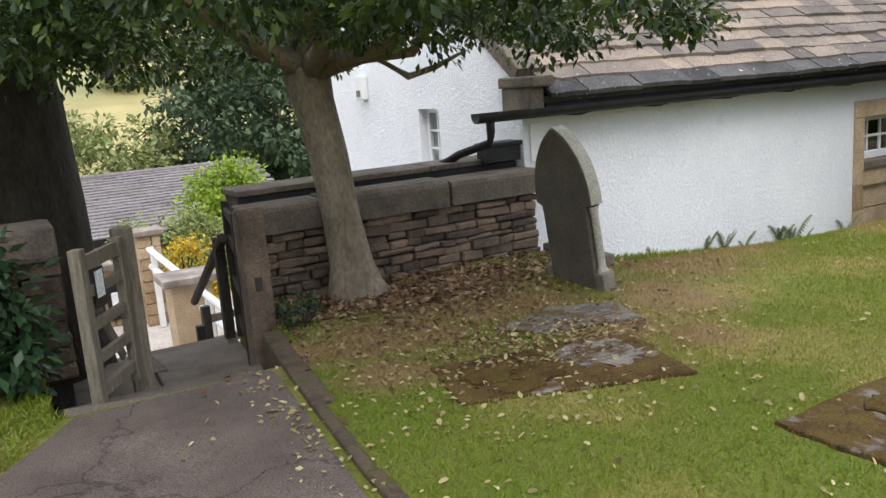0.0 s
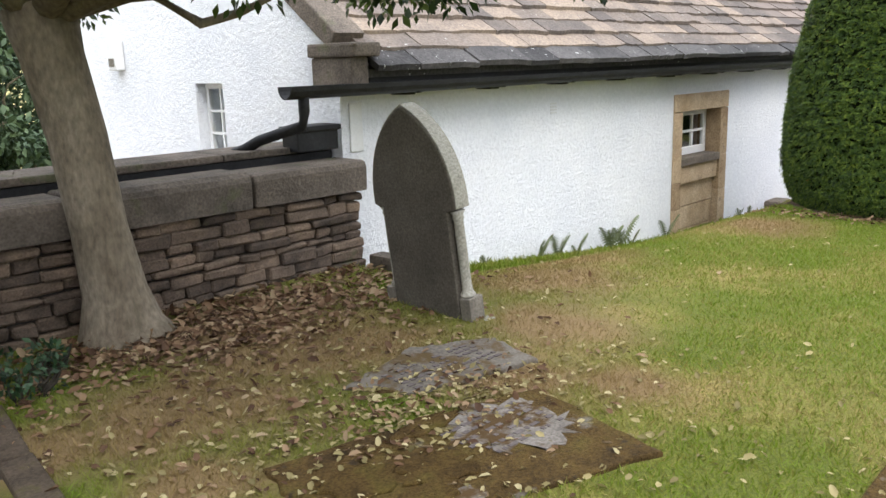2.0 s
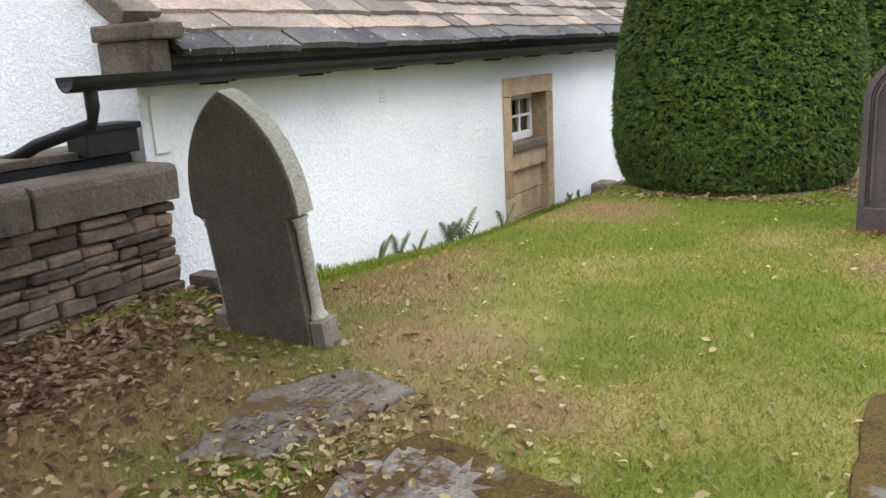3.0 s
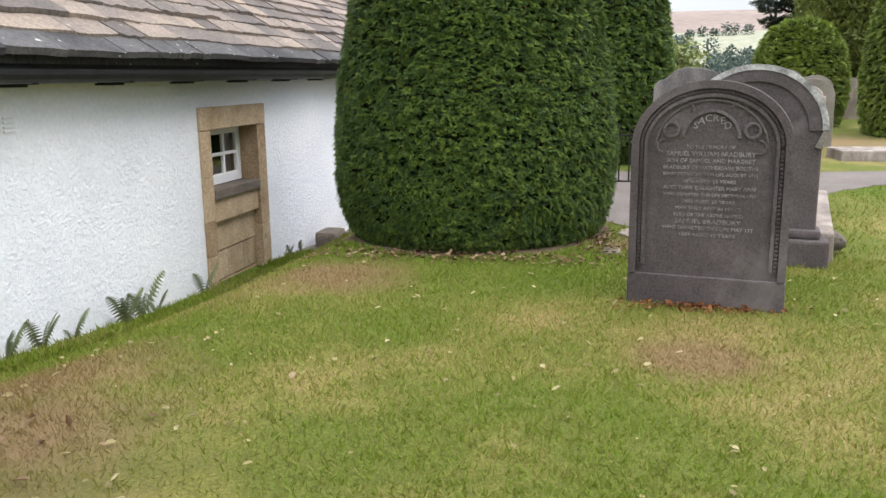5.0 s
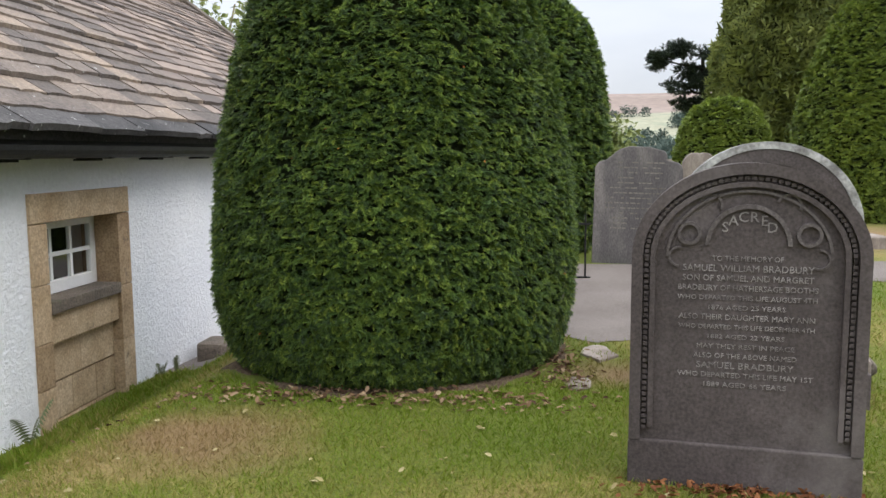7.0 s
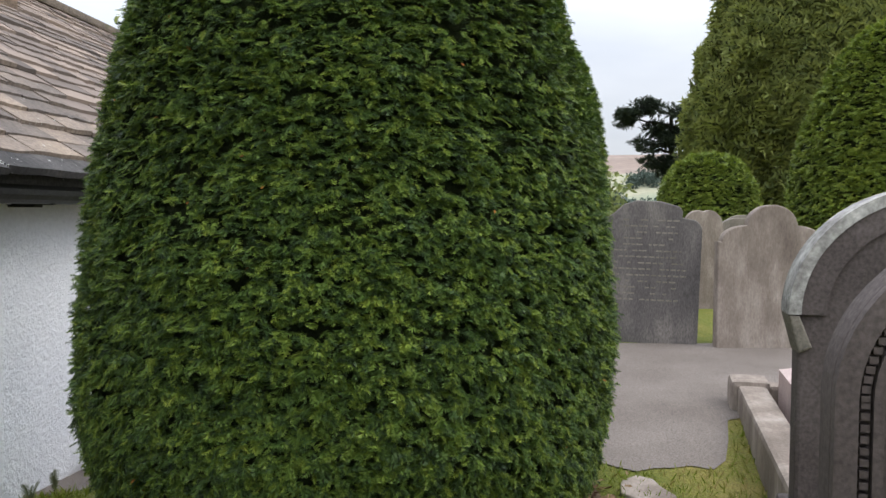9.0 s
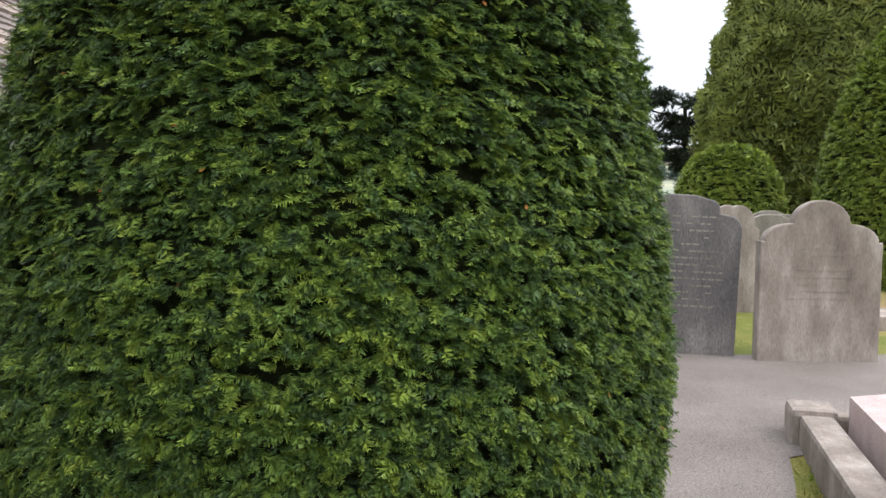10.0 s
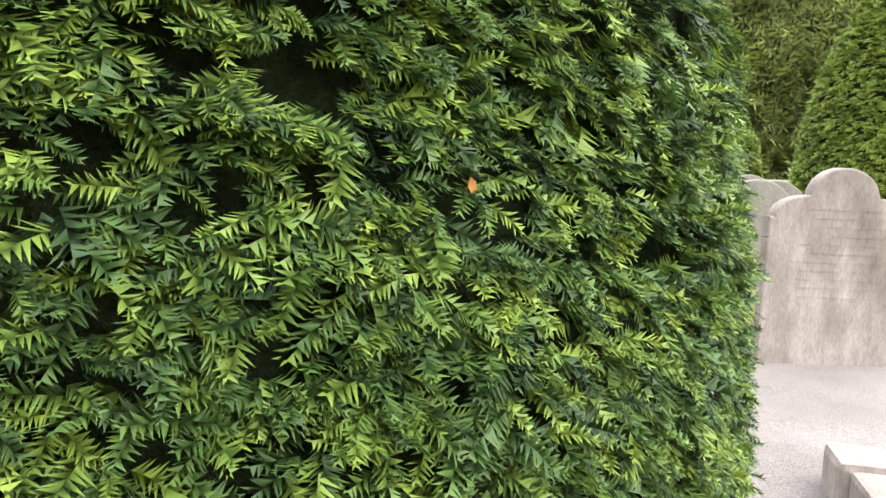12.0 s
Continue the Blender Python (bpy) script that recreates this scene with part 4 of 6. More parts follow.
# low plinth stones between wall end and cottage
blk = thing("plinth_stone", 4.6, 5.6, 0.5, "dark weathered stone kerb lying beside the wall end", "stone")
of(blk, "stone_block", boxes((4.46, 5.1, 0.3, 4.60, 5.94, 0.68), bevel=0.025), M_COPING)
# the coped wall behind, against the cottage gable
back = thing("wall_annexe", 2.0, 6.5, 0.5, "low annexe wall behind with thin dark slab copings", "wall", kind="structure")
of(back, "core", boxes((1.86, 6.45, -1.02, 4.54, 6.75, 1.40)), M_STONE)
for a, b in ((1.84, 2.75), (2.76, 3.6), (3.61, 4.53)):
    of(back, "coping_slab", boxes((a, 6.36, 1.402 + 0.004, b, 6.82, 1.455), bevel=0.012), M_COPING, "thin flat slab coping")
of(back, "lead_edge", boxes((1.86, 6.385, 1.32, 4.53, 6.448, 1.40), bevel=0.006), M_BLACK)

# wall on the other side of the gate
wl_ = thing("wall_west", -2, 5.6, 0.3, "dark mossy gritstone wall in the shade", "wall", kind="structure")
# same dark core, joint shade in its colour
of(wl_, "core", boxes((-4.9, 5.57, -1.0, 0.42, 5.85, 1.27)), M_GAP_SHADE)
course_wall(wl_, -1.3, 0.46, 5.5, 0.5, 1.28, 0.2, 0.07, 0.13, 0.2, 0.45)
of(wl_, "rough_face", boxes((-4.9, 5.50, 0.3, -1.31, 5.565, 1.28), bevel=0.01), M_STONE)
for a, b in ((-4.9, -2.6), (-2.59, -1.1), (-1.09, -0.35), (-0.34, 0.46)):
    of(wl_, "coping_stone", boxes((a, 5.44, 1.282, b, 5.92, 1.50), bevel=0.035), M_COPING)


# ---- graves ----
def arc(cy, cz, r, a0, a1, n, ry=None):
    return [(cy + (ry or r) * math.cos(radians(a0 + (a1 - a0) * i / n)), cz + r * math.sin(radians(a0 + (a1 - a0) * i / n))) for i in range(n + 1)]


def gothic(half, z_spring, z_top, n=14):
    """A pointed arch from the right springing over the apex to the left one."""
    h = z_top - z_spring
    r = (half * half + h * h) / (2 * half)
    c = half - r
    a_top = math.degrees(math.acos(-c / r))
    right = arc(c, z_spring, r, 0, a_top, n)
    return right + [(-y, z) for y, z in right[::-1][1:]]


def ring_bm(cy, cz, r0, r1, d0, d1, a0=0, a1=360, n=28, rat=1.0):
    b = bmesh.new()
    fr = []
    for a in np.linspace(radians(a0), radians(a1), n):
        c, s = math.cos(a), math.sin(a) * rat
        fr.append([b.verts.new((d, cy + r * c, cz + r * s)) for d, r in ((d0, r0), (d1, r0), (d1, r1), (d0, r1))])
    for p, q in zip(fr, fr[1:]):
        for i in range(4):
            b.faces.new((p[i], q[i], q[(i + 1) % 4], p[(i + 1) % 4]))
    bmesh.ops.recalc_face_normals(b, faces=b.faces)
    return b


# pointed headstone by the wall: leans back to the west, colonnettes on its edges
hs = thing("headstone", 3.985, 4.785, 0.565, "tall grey headstone with pointed gothic top, leaning, colonnettes at the edges", "gravestone", "graves", ry=-5.2, rx=-3.0)
body = [(0.285, -0.15), (0.285, 0.66), (-0.285, 0.66), (-0.285, -0.15)]
hs.scale = (1.0, 0.92, 1.0)
# body and head wear the tone with shade and dirt painted in
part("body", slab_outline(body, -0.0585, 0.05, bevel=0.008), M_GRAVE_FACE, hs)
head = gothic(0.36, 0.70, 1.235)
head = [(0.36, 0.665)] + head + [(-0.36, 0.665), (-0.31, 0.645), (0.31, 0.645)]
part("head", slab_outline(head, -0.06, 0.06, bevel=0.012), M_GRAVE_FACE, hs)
rim = gothic(0.366, 0.70, 1.243)
rim = [(0.366, 0.668)] + rim + [(-0.366, 0.668)]
rin = [(y * 0.985, z - 0.006) for y, z in rim]
bm = bmesh.new()
A = [bm.verts.new((-0.05, y, z)) for y, z in rim]
B = [bm.verts.new((0.05, y, z)) for y, z in rim]
C = [bm.verts.new((-0.05, y, z)) for y, z in rin]
D = [bm.verts.new((0.05, y, z)) for y, z in rin]
for i in range(len(rim) - 1):
    bm.faces.new((A[i], A[i + 1], B[i + 1], B[i]))
    bm.faces.new((C[i], D[i], D[i + 1], C[i + 1]))
    bm.faces.new((A[i], C[i], C[i + 1], A[i + 1]))
    bm.faces.new((B[i], B[i + 1], D[i + 1], D[i]))
part("weathered_rim", bm, M_GRAVE_EDGE, hs, "paler edge of the arch")
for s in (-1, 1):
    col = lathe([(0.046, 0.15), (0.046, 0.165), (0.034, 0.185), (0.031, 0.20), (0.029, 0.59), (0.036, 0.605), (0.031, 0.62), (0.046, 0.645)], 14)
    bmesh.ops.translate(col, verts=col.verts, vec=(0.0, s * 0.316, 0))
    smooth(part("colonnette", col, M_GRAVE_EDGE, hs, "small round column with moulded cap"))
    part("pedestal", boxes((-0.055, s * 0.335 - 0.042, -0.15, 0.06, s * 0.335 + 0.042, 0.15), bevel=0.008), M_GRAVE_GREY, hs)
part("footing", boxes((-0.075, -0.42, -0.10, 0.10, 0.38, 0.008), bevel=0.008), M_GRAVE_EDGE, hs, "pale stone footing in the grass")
part("roundel", ring_bm(0, 0.90, 0.075, 0.082, -0.063, -0.058), M_GRAVE_FACE, hs, "worn carved roundel")


def text_mesh(body_text, size, extrude=0.002, width=0.0):
    cu = bpy.data.curves.new("inscription", "FONT")
    cu.body, cu.size, cu.extrude = body_text, size, extrude
    cu.align_x, cu.align_y = "CENTER", "CENTER"
    cu.resolution_u = 2
    ob = bpy.data.objects.new("inscription", cu)
    scene.collection.objects.link(ob)
    me = bpy.data.meshes.new_from_object(ob.evaluated_get(bpy.context.evaluated_depsgraph_get()))
    bpy.data.objects.remove(ob)
    bpy.data.curves.remove(cu)
    xs = [v.co.x for v in me.vertices]
    if width and xs:
        k = width / (max(xs) - min(xs))
        for v in me.vertices:
            v.co.x *= k
    return me


FACE_WEST = Matrix(((0, 0, -1, 0), (-1, 0, 0, 0), (0, 1, 0, 0), (0, 0, 0, 1)))


def letter_line(parent, txt, y, z, x, size, width=0.0, turn=0.0, mat=None):
    o = part("inscription", text_mesh(txt, size, 0.0025, width), mat or M_GRAVE_LETTER, parent)
    o.matrix_basis = Matrix.Translation((x, y, z)) @ Matrix.Rotation(radians(turn), 4, "X") @ FACE_WEST
    return o


def round_stone(name, x, y, z, half, spring, thick, label, mat, rz=0, rx=0, ry=0, ratio=1.0, group="graves"):
    t = thing(name, x, y, z, label, "gravestone", group, rz=rz, rx=rx, ry=ry)
    out = [(half, -0.15)] + arc(0, spring, half * ratio, 0, 180, 26, ry=half) + [(-half, -0.15)]
    part("slab", slab_outline(out, -thick / 2, thick / 2, bevel=0.012), mat, t)
    return t


# round-topped headstone with beaded border and inscription
G1X, G1Y = 7.57, 2.135
g1 = thing("headstone", G1X, G1Y, 0.56, "dark brown round-topped headstone with beaded border and carved inscription", "gravestone", "graves", rz=-9.0)
g1.scale = (1.07, 1.07, 1.07)
HW, SPR, RAT = 0.40, 0.80, 0.84
outline = [(HW, 0.06), (HW, SPR)] + arc(0, SPR, HW * RAT, 0, 180, 30, ry=HW)[1:] + [(-HW, 0.06)]
base = [(HW + 0.003, -0.2), (HW + 0.003, 0.095), (HW - 0.004, 0.11), (-HW + 0.004, 0.11), (-HW - 0.003, 0.095), (-HW - 0.003, -0.2)]
part("slab", slab_outline(outline, -0.03, 0.075, bevel=0.01), M_GRAVE_DARK, g1)
part("base", slab_outline(base, -0.050, 0.078, bevel=0.006), M_GRAVE_DARK, g1)


def band(offset0, offset1, d0, d1, z_low):
    """A moulding that follows the outline between two insets."""
    b = bmesh.new()
    def line(o):
        return [(HW - o, z_low)] + [((HW - o) * math.cos(radians(a)), SPR + (HW * RAT - o) * math.sin(radians(a))) for a in np.linspace(0, 180, 33)] + [(-(HW - o), z_low)]
    P, Q = line(offset0), line(offset1)
    fr = [(b.verts.new((d1, *p)), b.verts.new((d0, *p)), b.verts.new((d0, *q)), b.verts.new((d1, *q))) for p, q in zip(P, Q)]
    for a, c in zip(fr, fr[1:]):
        for i in range(3):
            b.faces.new((a[i], c[i], c[i + 1], a[i + 1]))
    b.faces.new(fr[0])
    b.faces.new(fr[-1][::-1])
    bmesh.ops.recalc_face_normals(b, faces=b.faces)
    return b


part("outer_moulding", band(0.0, 0.040, -0.056, -0.028, 0.112), M_GRAVE_DARK, g1)
part("inner_moulding", band(0.066, 0.084, -0.050, -0.028, 0.16), M_GRAVE_DARK, g1)
bead = [(HW - 0.053, z) for z in np.arange(0.16, SPR, 0.021)] + [((HW - 0.053) * math.cos(a), SPR + (HW * RAT - 0.053) * math.sin(a)) for a in np.linspace(0, math.pi, 50)] + [(-HW + 0.053, z) for z in np.arange(SPR, 0.16, -0.021)]
bm = bmesh.new()
box(bm, -0.046, -0.0075, -0.0065, -0.029, 0.0075, 0.0065)
BEAD = bpy.data.meshes.new("bead")
bm.to_mesh(BEAD)
BEAD.materials.append(M_GRAVE_DARK)
for y, z in bead:
    o = bpy.data.objects.new("bead", BEAD)
    bpy.context.scene.collection.objects.link(o)
    o.parent = g1
    o.location = (0, y, z)


part("inner_arch", ring_bm(0, 0.845, 0.13, 0.145, -0.043, -0.028, 0, 180), M_GRAVE_RELIEF, g1)
part("panel_arch", ring_bm(0, 0.80, 0.27, 0.28, -0.040, -0.028, 0, 180, rat=0.86), M_GRAVE_RELIEF, g1)
for s in (-1, 1):
    part("carved_ring", ring_bm(s * 0.20, 0.885, 0.03, 0.042, -0.044, -0.028), M_GRAVE_RELIEF, g1, "carved scroll ring")
    part("carved_leaf", ring_bm(s * 0.235, 0.80, 0.03, 0.037, -0.040, -0.028, 90 if s < 0 else -90, 300 if s < 0 else 100), M_GRAVE_RELIEF, g1)
    part("carved_leaf", ring_bm(s * 0.13, 0.985, 0.035, 0.043, -0.040, -0.028, 20, 200), M_GRAVE_RELIEF, g1)
for k, chx in enumerate("SACRED"):
    a = radians(142 - k * 104 / 5)
    letter_line(g1, chx, -0.10 * math.cos(a), 0.845 + 0.10 * math.sin(a), -0.031, 0.052)
lines = [("TO THE MEMORY OF", 0.24, 0.026), ("SAMUEL WILLIAM BRADBURY", 0.44, 0.034), ("SON OF SAMUEL AND MARGRET", 0.44, 0.030), ("BRADBURY OF HATHERSAGE BOOTHS", 0.47, 0.028),
         ("WHO DEPARTED THIS LIFE AUGUST 4TH", 0.47, 0.024), ("1876 AGED 25 YEARS", 0.26, 0.024), ("ALSO THEIR DAUGHTER MARY ANN", 0.46, 0.028), ("WHO DEPARTED THIS LIFE DECEMBER 4TH", 0.46, 0.023),
         ("1882 AGED 22 YEARS", 0.26, 0.023), ("MAY THEY REST IN PEACE", 0.33, 0.023), ("ALSO OF THE ABOVE NAMED", 0.35, 0.025), ("SAMUEL BRADBURY", 0.33, 0.032), ("WHO DEPARTED THIS LIFE MAY 1ST", 0.46, 0.026), ("1889 AGED 66 YEARS", 0.28, 0.025)]
zt = 0.795
for txt, w, sz in lines:
    letter_line(g1, txt, 0, zt, -0.031, sz, w)
    zt -= 0.0355

# second round headstone behind, shouldered, with white lichen on its edge
g2 = round_stone("headstone", 8.86, 1.755, 0.60, 0.40, 0.81, 0.10, "dark round-topped headstone with white lichened edge and carved shoulders", M_GRAVE_DARK, rz=-8.0)
g2.scale = (1.05, 1.09, 1.02)
part("lichen_edge", ring_bm(0, 0.81, 0.395, 0.432, -0.07, 0.07, 0, 180, 32), M_LICHEN, g2, "white lichen on the arched edge")
part("arch_band", ring_bm(0, 0.81, 0.32, 0.394, -0.064, -0.045, 0, 180, 32), M_GRAVE_DARK, g2)
for s in (-1, 1):
    part("shoulder_scroll", slab_outline([(s * 0.432, 0.808), (s * 0.40, 0.808), (s * 0.36, 0.70), (s * 0.40, 0.68), (s * 0.415, 0.74)], -0.068, 0.068, bevel=0.006), M_GRAVE_GREY, g2)
part("plinth", boxes((-0.16, -0.48, -0.2, 0.16, 0.48, 0.09), (-0.11, -0.43, 0.09, 0.11, 0.43, 0.15), bevel=0.02), M_GRAVE_DARK, g2, "stepped stone plinth")

# kerbed grave behind it with a pink granite ledger
kt = thing("kerbed_grave", 10.08, 1.46, 0.57, "kerbed grave with pink granite ledger and rough stone kerbs", "grave", "graves", rz=-10.0)
kt.scale = (1.10, 1.05, 1.0)
part("kerb_stone", boxes((-1.1, 0.30, -0.2, 1.02, 0.46, 0.15), bevel=0.025), M_GRAVE_PALE, kt)
part("kerb_stone", boxes((-1.1, -0.46, -0.2, 1.02, -0.30, 0.15), bevel=0.025), M_GRAVE_PALE, kt)
part("kerb_stone", boxes((0.90, -0.297, -0.2, 1.04, 0.297, 0.15), bevel=0.025), M_GRAVE_PALE, kt)
part("ledger", slab_outline([(0.24, -0.1), (0.24, 0.26), (0.0, 0.30), (-0.24, 0.26), (-0.24, -0.1)], -0.95, 0.88, bevel=0.012), M_GRANITE, kt, "pink granite coped ledger")
part("corner_block", boxes((0.86, 0.28, -0.2, 1.10, 0.50, 0.18), bevel=0.035), M_GRAVE_PALE, kt)
rk = thing("rough_stone", 9.55, 1.55, 0.66, "rough reddish boulder beside the grave kerb", "stone")
bm = bmesh.new()
bmesh.ops.create_icosphere(bm, subdivisions=2, radius=0.12)
for v in bm.verts:
    v.co = Vector((v.co.x * 1.5, v.co.y * 1.1, v.co.z * 0.8)) * (0.85 + 0.3 * noise.noise(v.co * 6))
o = part("boulder", bm, M_COPING, rk)
o.location = (-0.35, -0.42, -0.06)


def lobed(half, z1, z2, n=10):
    """Three-lobed top: quarter-round shoulders and a half-round centre."""
    c = half * 0.46
    pts = [(half, -0.2), (half, z1 - 0.14)]
    pts += [(half - 0.03 - (half - 0.03 - c) * (1 - math.cos(radians(a))), z1 - 0.14 + 0.14 * math.sin(radians(a))) for a in np.linspace(0, 90, n)]
    pts += [(c * math.cos(radians(a)), z1 + (z2 - z1) * math.sin(radians(a))) for a in np.linspace(0, 180, 18)]
    pts += [(-y, z) for y, z in pts[1:2 + n][::-1]] + [(-half, -0.2)]
    return pts


b1 = thing("headstone", 13.58, 1.93, 0.60, "dark grey slab headstone with stepped top and worn lettering", "gravestone", "graves", rz=-6, rx=1.5)
b1.scale = (1.0, 1.08, 1.0)
p = [(0.43, -0.2), (0.43, 1.02)] + arc(0.33, 1.02, 0.10, 0, 90, 6) + [(0.27, 1.13)] + arc(0.20, 1.17, 0.07, 0, 90, 6) + [(0.1, 1.27), (-0.1, 1.275), (-0.2, 1.24)] + [(-0.27, 1.17)] + arc(-0.33, 1.02, 0.10, 90, 180, 6) + [(-0.43, -0.2)]
part("slab", slab_outline([(-a, b) for a, b in p], -0.05, 0.05, bevel=0.01), M_GRAVE_SLATEY, b1)
b2 = thing("headstone", 13.40, 0.885, 0.60, "broad pale brown headstone with three-lobed top and faint inscription", "gravestone", "graves", rz=4)
part("slab", slab_outline(lobed(0.47, 1.06, 1.24), -0.055, 0.055, bevel=0.012), M_GRAVE_PALE, b2)
b3 = thing("headstone", 16.3, 0.79, 0.63, "pale stone headstone with shouldered arch top", "gravestone", "graves", rz=3)
b3.scale = (1, 0.8, 1)
part("slab", slab_outline([(0.36, -0.2), (0.36, 0.9), (0.30, 0.93)] + gothic(0.30, 0.95, 1.15) + [(-0.30, 0.93), (-0.36, 0.9), (-0.36, -0.2)], -0.05, 0.05, bevel=0.01), M_GRAVE_PALE, b3)
b4 = round_stone("headstone", 16.8, 0.23, 0.64, 0.33, 0.80, 0.09, "small grey round-topped headstone", M_GRAVE_GREY, ratio=0.8)
b5 = round_stone("headstone", 17.4, -0.15, 0.66, 0.36, 0.75, 0.09, "grey round-topped headstone in a far row", M_GRAVE_GREY, ratio=0.8)
for x, y in ((19.6, -0.6),):
    round_stone("headstone", x, y, 0.66, 0.32, 0.85, 0.09, "grey round-topped headstone in a far row", M_GRAVE_GREY, ratio=0.7)


def text_bars(parent, half, z_top, z_low, x, mat, pitch=0.055):
    z = z_top
    while z > z_low:
        w = half * random.uniform(0.55, 0.95)
        y = -w
        while y < w:
            d = random.uniform(0.02, 0.06)
            if random.random() < 0.8:
                yield (x, y, z - 0.007, x + 0.006, min(y + d, w), z + 0.007)
            y += d + 0.012
        z -= pitch


part("faded_lettering", boxes(*text_bars(b1, 0.36, 1.1, 0.35, -0.052, None)), M_GRAVE_GREY, b1)["kind"] = "stuff"
part("faded_lettering", boxes(*text_bars(b2, 0.38, 0.98, 0.4, -0.057, None)), M_GRAVE_PALE, b2)["kind"] = "stuff"
tt = thing("ledger_stone", 15.5, -0.75, 0.66, "flat raised grey ledger tomb on dry grass", "grave", "graves", rz=5)
part("slab", boxes((-0.35, -0.6, -0.2, 0.35, 0.6, 0.08), bevel=0.02), M_GRAVE_PALE, tt)
bw = thing("boundary_wall", 26, -4, 0.6, "low pale stone churchyard wall far off", "wall", kind="structure")
of(bw, "stonework", boxes((25.8, -4.0, 0.2, 26.1, 1.0, 1.62), bevel=0.02), M_GRAVE_PALE)


# flat ledgers in the lawn
def ledger(pts, z, mat, label, bars=()):
    cx, cy = sum(p[0] for p in pts) / len(pts), sum(p[1] for p in pts) / len(pts)
    t = thing("ledger_stone", cx, cy, z, label, "grave slab", "flat graves")
    loc = [(a - cx, b - cy) for a, b in pts]
    part("slab", slab_outline(loc, -0.1, 0.014, bevel=0.008, axis="z"), mat, t)
    return t


def ragged(cx, cy, rx, ry, seed, n=26, rough=0.22):
    r = random.Random(seed)
    return [(cx + rx * (1 + r.uniform(-rough, rough)) * math.cos(2 * math.pi * i / n), cy + ry * (1 + r.uniform(-rough, rough)) * math.sin(2 * math.pi * i / n)) for i in range(n)]


def ragged_quad(pts, seed, n=9, amp=0.03):
    r = random.Random(seed)
    out = []
    for (a, b), (c, d) in zip(pts, pts[1:] + pts[:1]):
        for i in range(n):
            t = i / n
            out.append((a + (c - a) * t + r.uniform(-amp, amp), b + (d - b) * t + r.uniform(-amp, amp)))
    return out


def bar_rows(u0, u1, v0, v1, rows, seed, z0=0.0145, z1=0.018):
    r = random.Random(seed)
    out = []
    for k in range(rows):
        v = v0 + (v1 - v0) * (k + 0.5) / rows
        u = u0
        while u < u1:
            d = r.uniform(0.015, 0.05)
            if r.random() < 0.75:
                out.append((u, v - 0.010, z0, min(u + d, u1), v + 0.010, z1))
            u += d + 0.014
    return out


l1 = ledger(ragged_quad([(2.82, 4.20), (3.38, 4.36), (3.76, 4.14), (3.66, 3.78), (3.27, 3.84), (2.98, 3.92)], 3, amp=0.015), ground_z(3.2, 4.0) + 0.004, M_SLAB, "worn grey ledger stone set flush in the grass with worn lettering")
o = part("worn_lettering", boxes(*bar_rows(-0.30, 0.28, -0.12, 0.14, 6, 5)), M_GRAVE_DARK, l1)
tagged(o, kind="stuff")
l2q = [(2.15, 3.83), (3.36, 3.54), (3.17, 2.82), (2.00, 3.25)]
l2 = ledger(ragged_quad(l2q, 4, amp=0.018), ground_z(2.6, 3.2) + 0.002, M_MOSSY, "large ledger stone overgrown with brown moss")
cx2, cy2 = sum(p[0] for p in l2q) / 4, sum(p[1] for p in l2q) / 4


def moss(parent, polys, z0=0.010, z1=0.030):
    for k, (cx, cy, rx, ry) in enumerate(polys):
        part("moss_mat", slab_outline(ragged(cx, cy, rx, ry, 20 + k), z0, z1 - 0.003 * (k % 3), bevel=0.008, axis="z"), M_MOSS, parent, "cushion of brown-green moss")


moss(l2, [(-0.38, 0.10, 0.14, 0.12), (-0.12, -0.02, 0.15, 0.12), (0.10, 0.27, 0.16, 0.06), (-0.30, -0.14, 0.13, 0.08)])
part("bare_stone", slab_outline(ragged(0.32, 0.03, 0.24, 0.22, 41, 44, 0.32), 0.006, 0.0165, axis="z"), M_BARE, l2, "bare grey stone showing through the moss")
part("bare_stone", slab_outline(ragged(-0.22, -0.22, 0.10, 0.06, 43, 20, 0.25), 0.006, 0.0165, axis="z"), M_BARE, l2)
o = part("worn_lettering", boxes(*bar_rows(0.07, 0.50, -0.12, 0.18, 6, 8, 0.0155, 0.0185)), M_GRAVE_DARK, l2)
tagged(o, kind="stuff")
l3q = [(2.98, 2.17), (4.25, 2.22), (4.72, 1.92), (4.60, 1.42), (2.98, 1.52)]
l3 = ledger(ragged_quad(l3q, 6, amp=0.02), ground_z(3.6, 1.8) + 0.002, M_MOSSY, "mossy ledger stone sunk in the lawn")
moss(l3, [(-0.42, 0.1, 0.12, 0.12), (-0.1, -0.1, 0.16, 0.10)])
for x, y, r in ((8.98, 2.70, 0.13), (9.72, 2.56, 0.19)):
    fs = thing("flat_stone", x, y, float(ground_z(x, y)), "small pale flat stone sunk in the grass", "stone", "stepping stones")
    part("stone_block", slab_outline(ragged(0, 0, r, r * 0.6, int(x * 100), 10, 0.25), -0.06, 0.016, bevel=0.008, axis="z"), M_GRAVE_PALE, fs)
ms = thing("mossy_stone", 11.78, 6.02, -0.13, "mossy sandstone block against the cottage wall", "stone")
part("stone_block", boxes((-0.16, -0.12, -0.2, 0.22, 0.14, 0.19), bevel=0.05), M_COPING, ms)

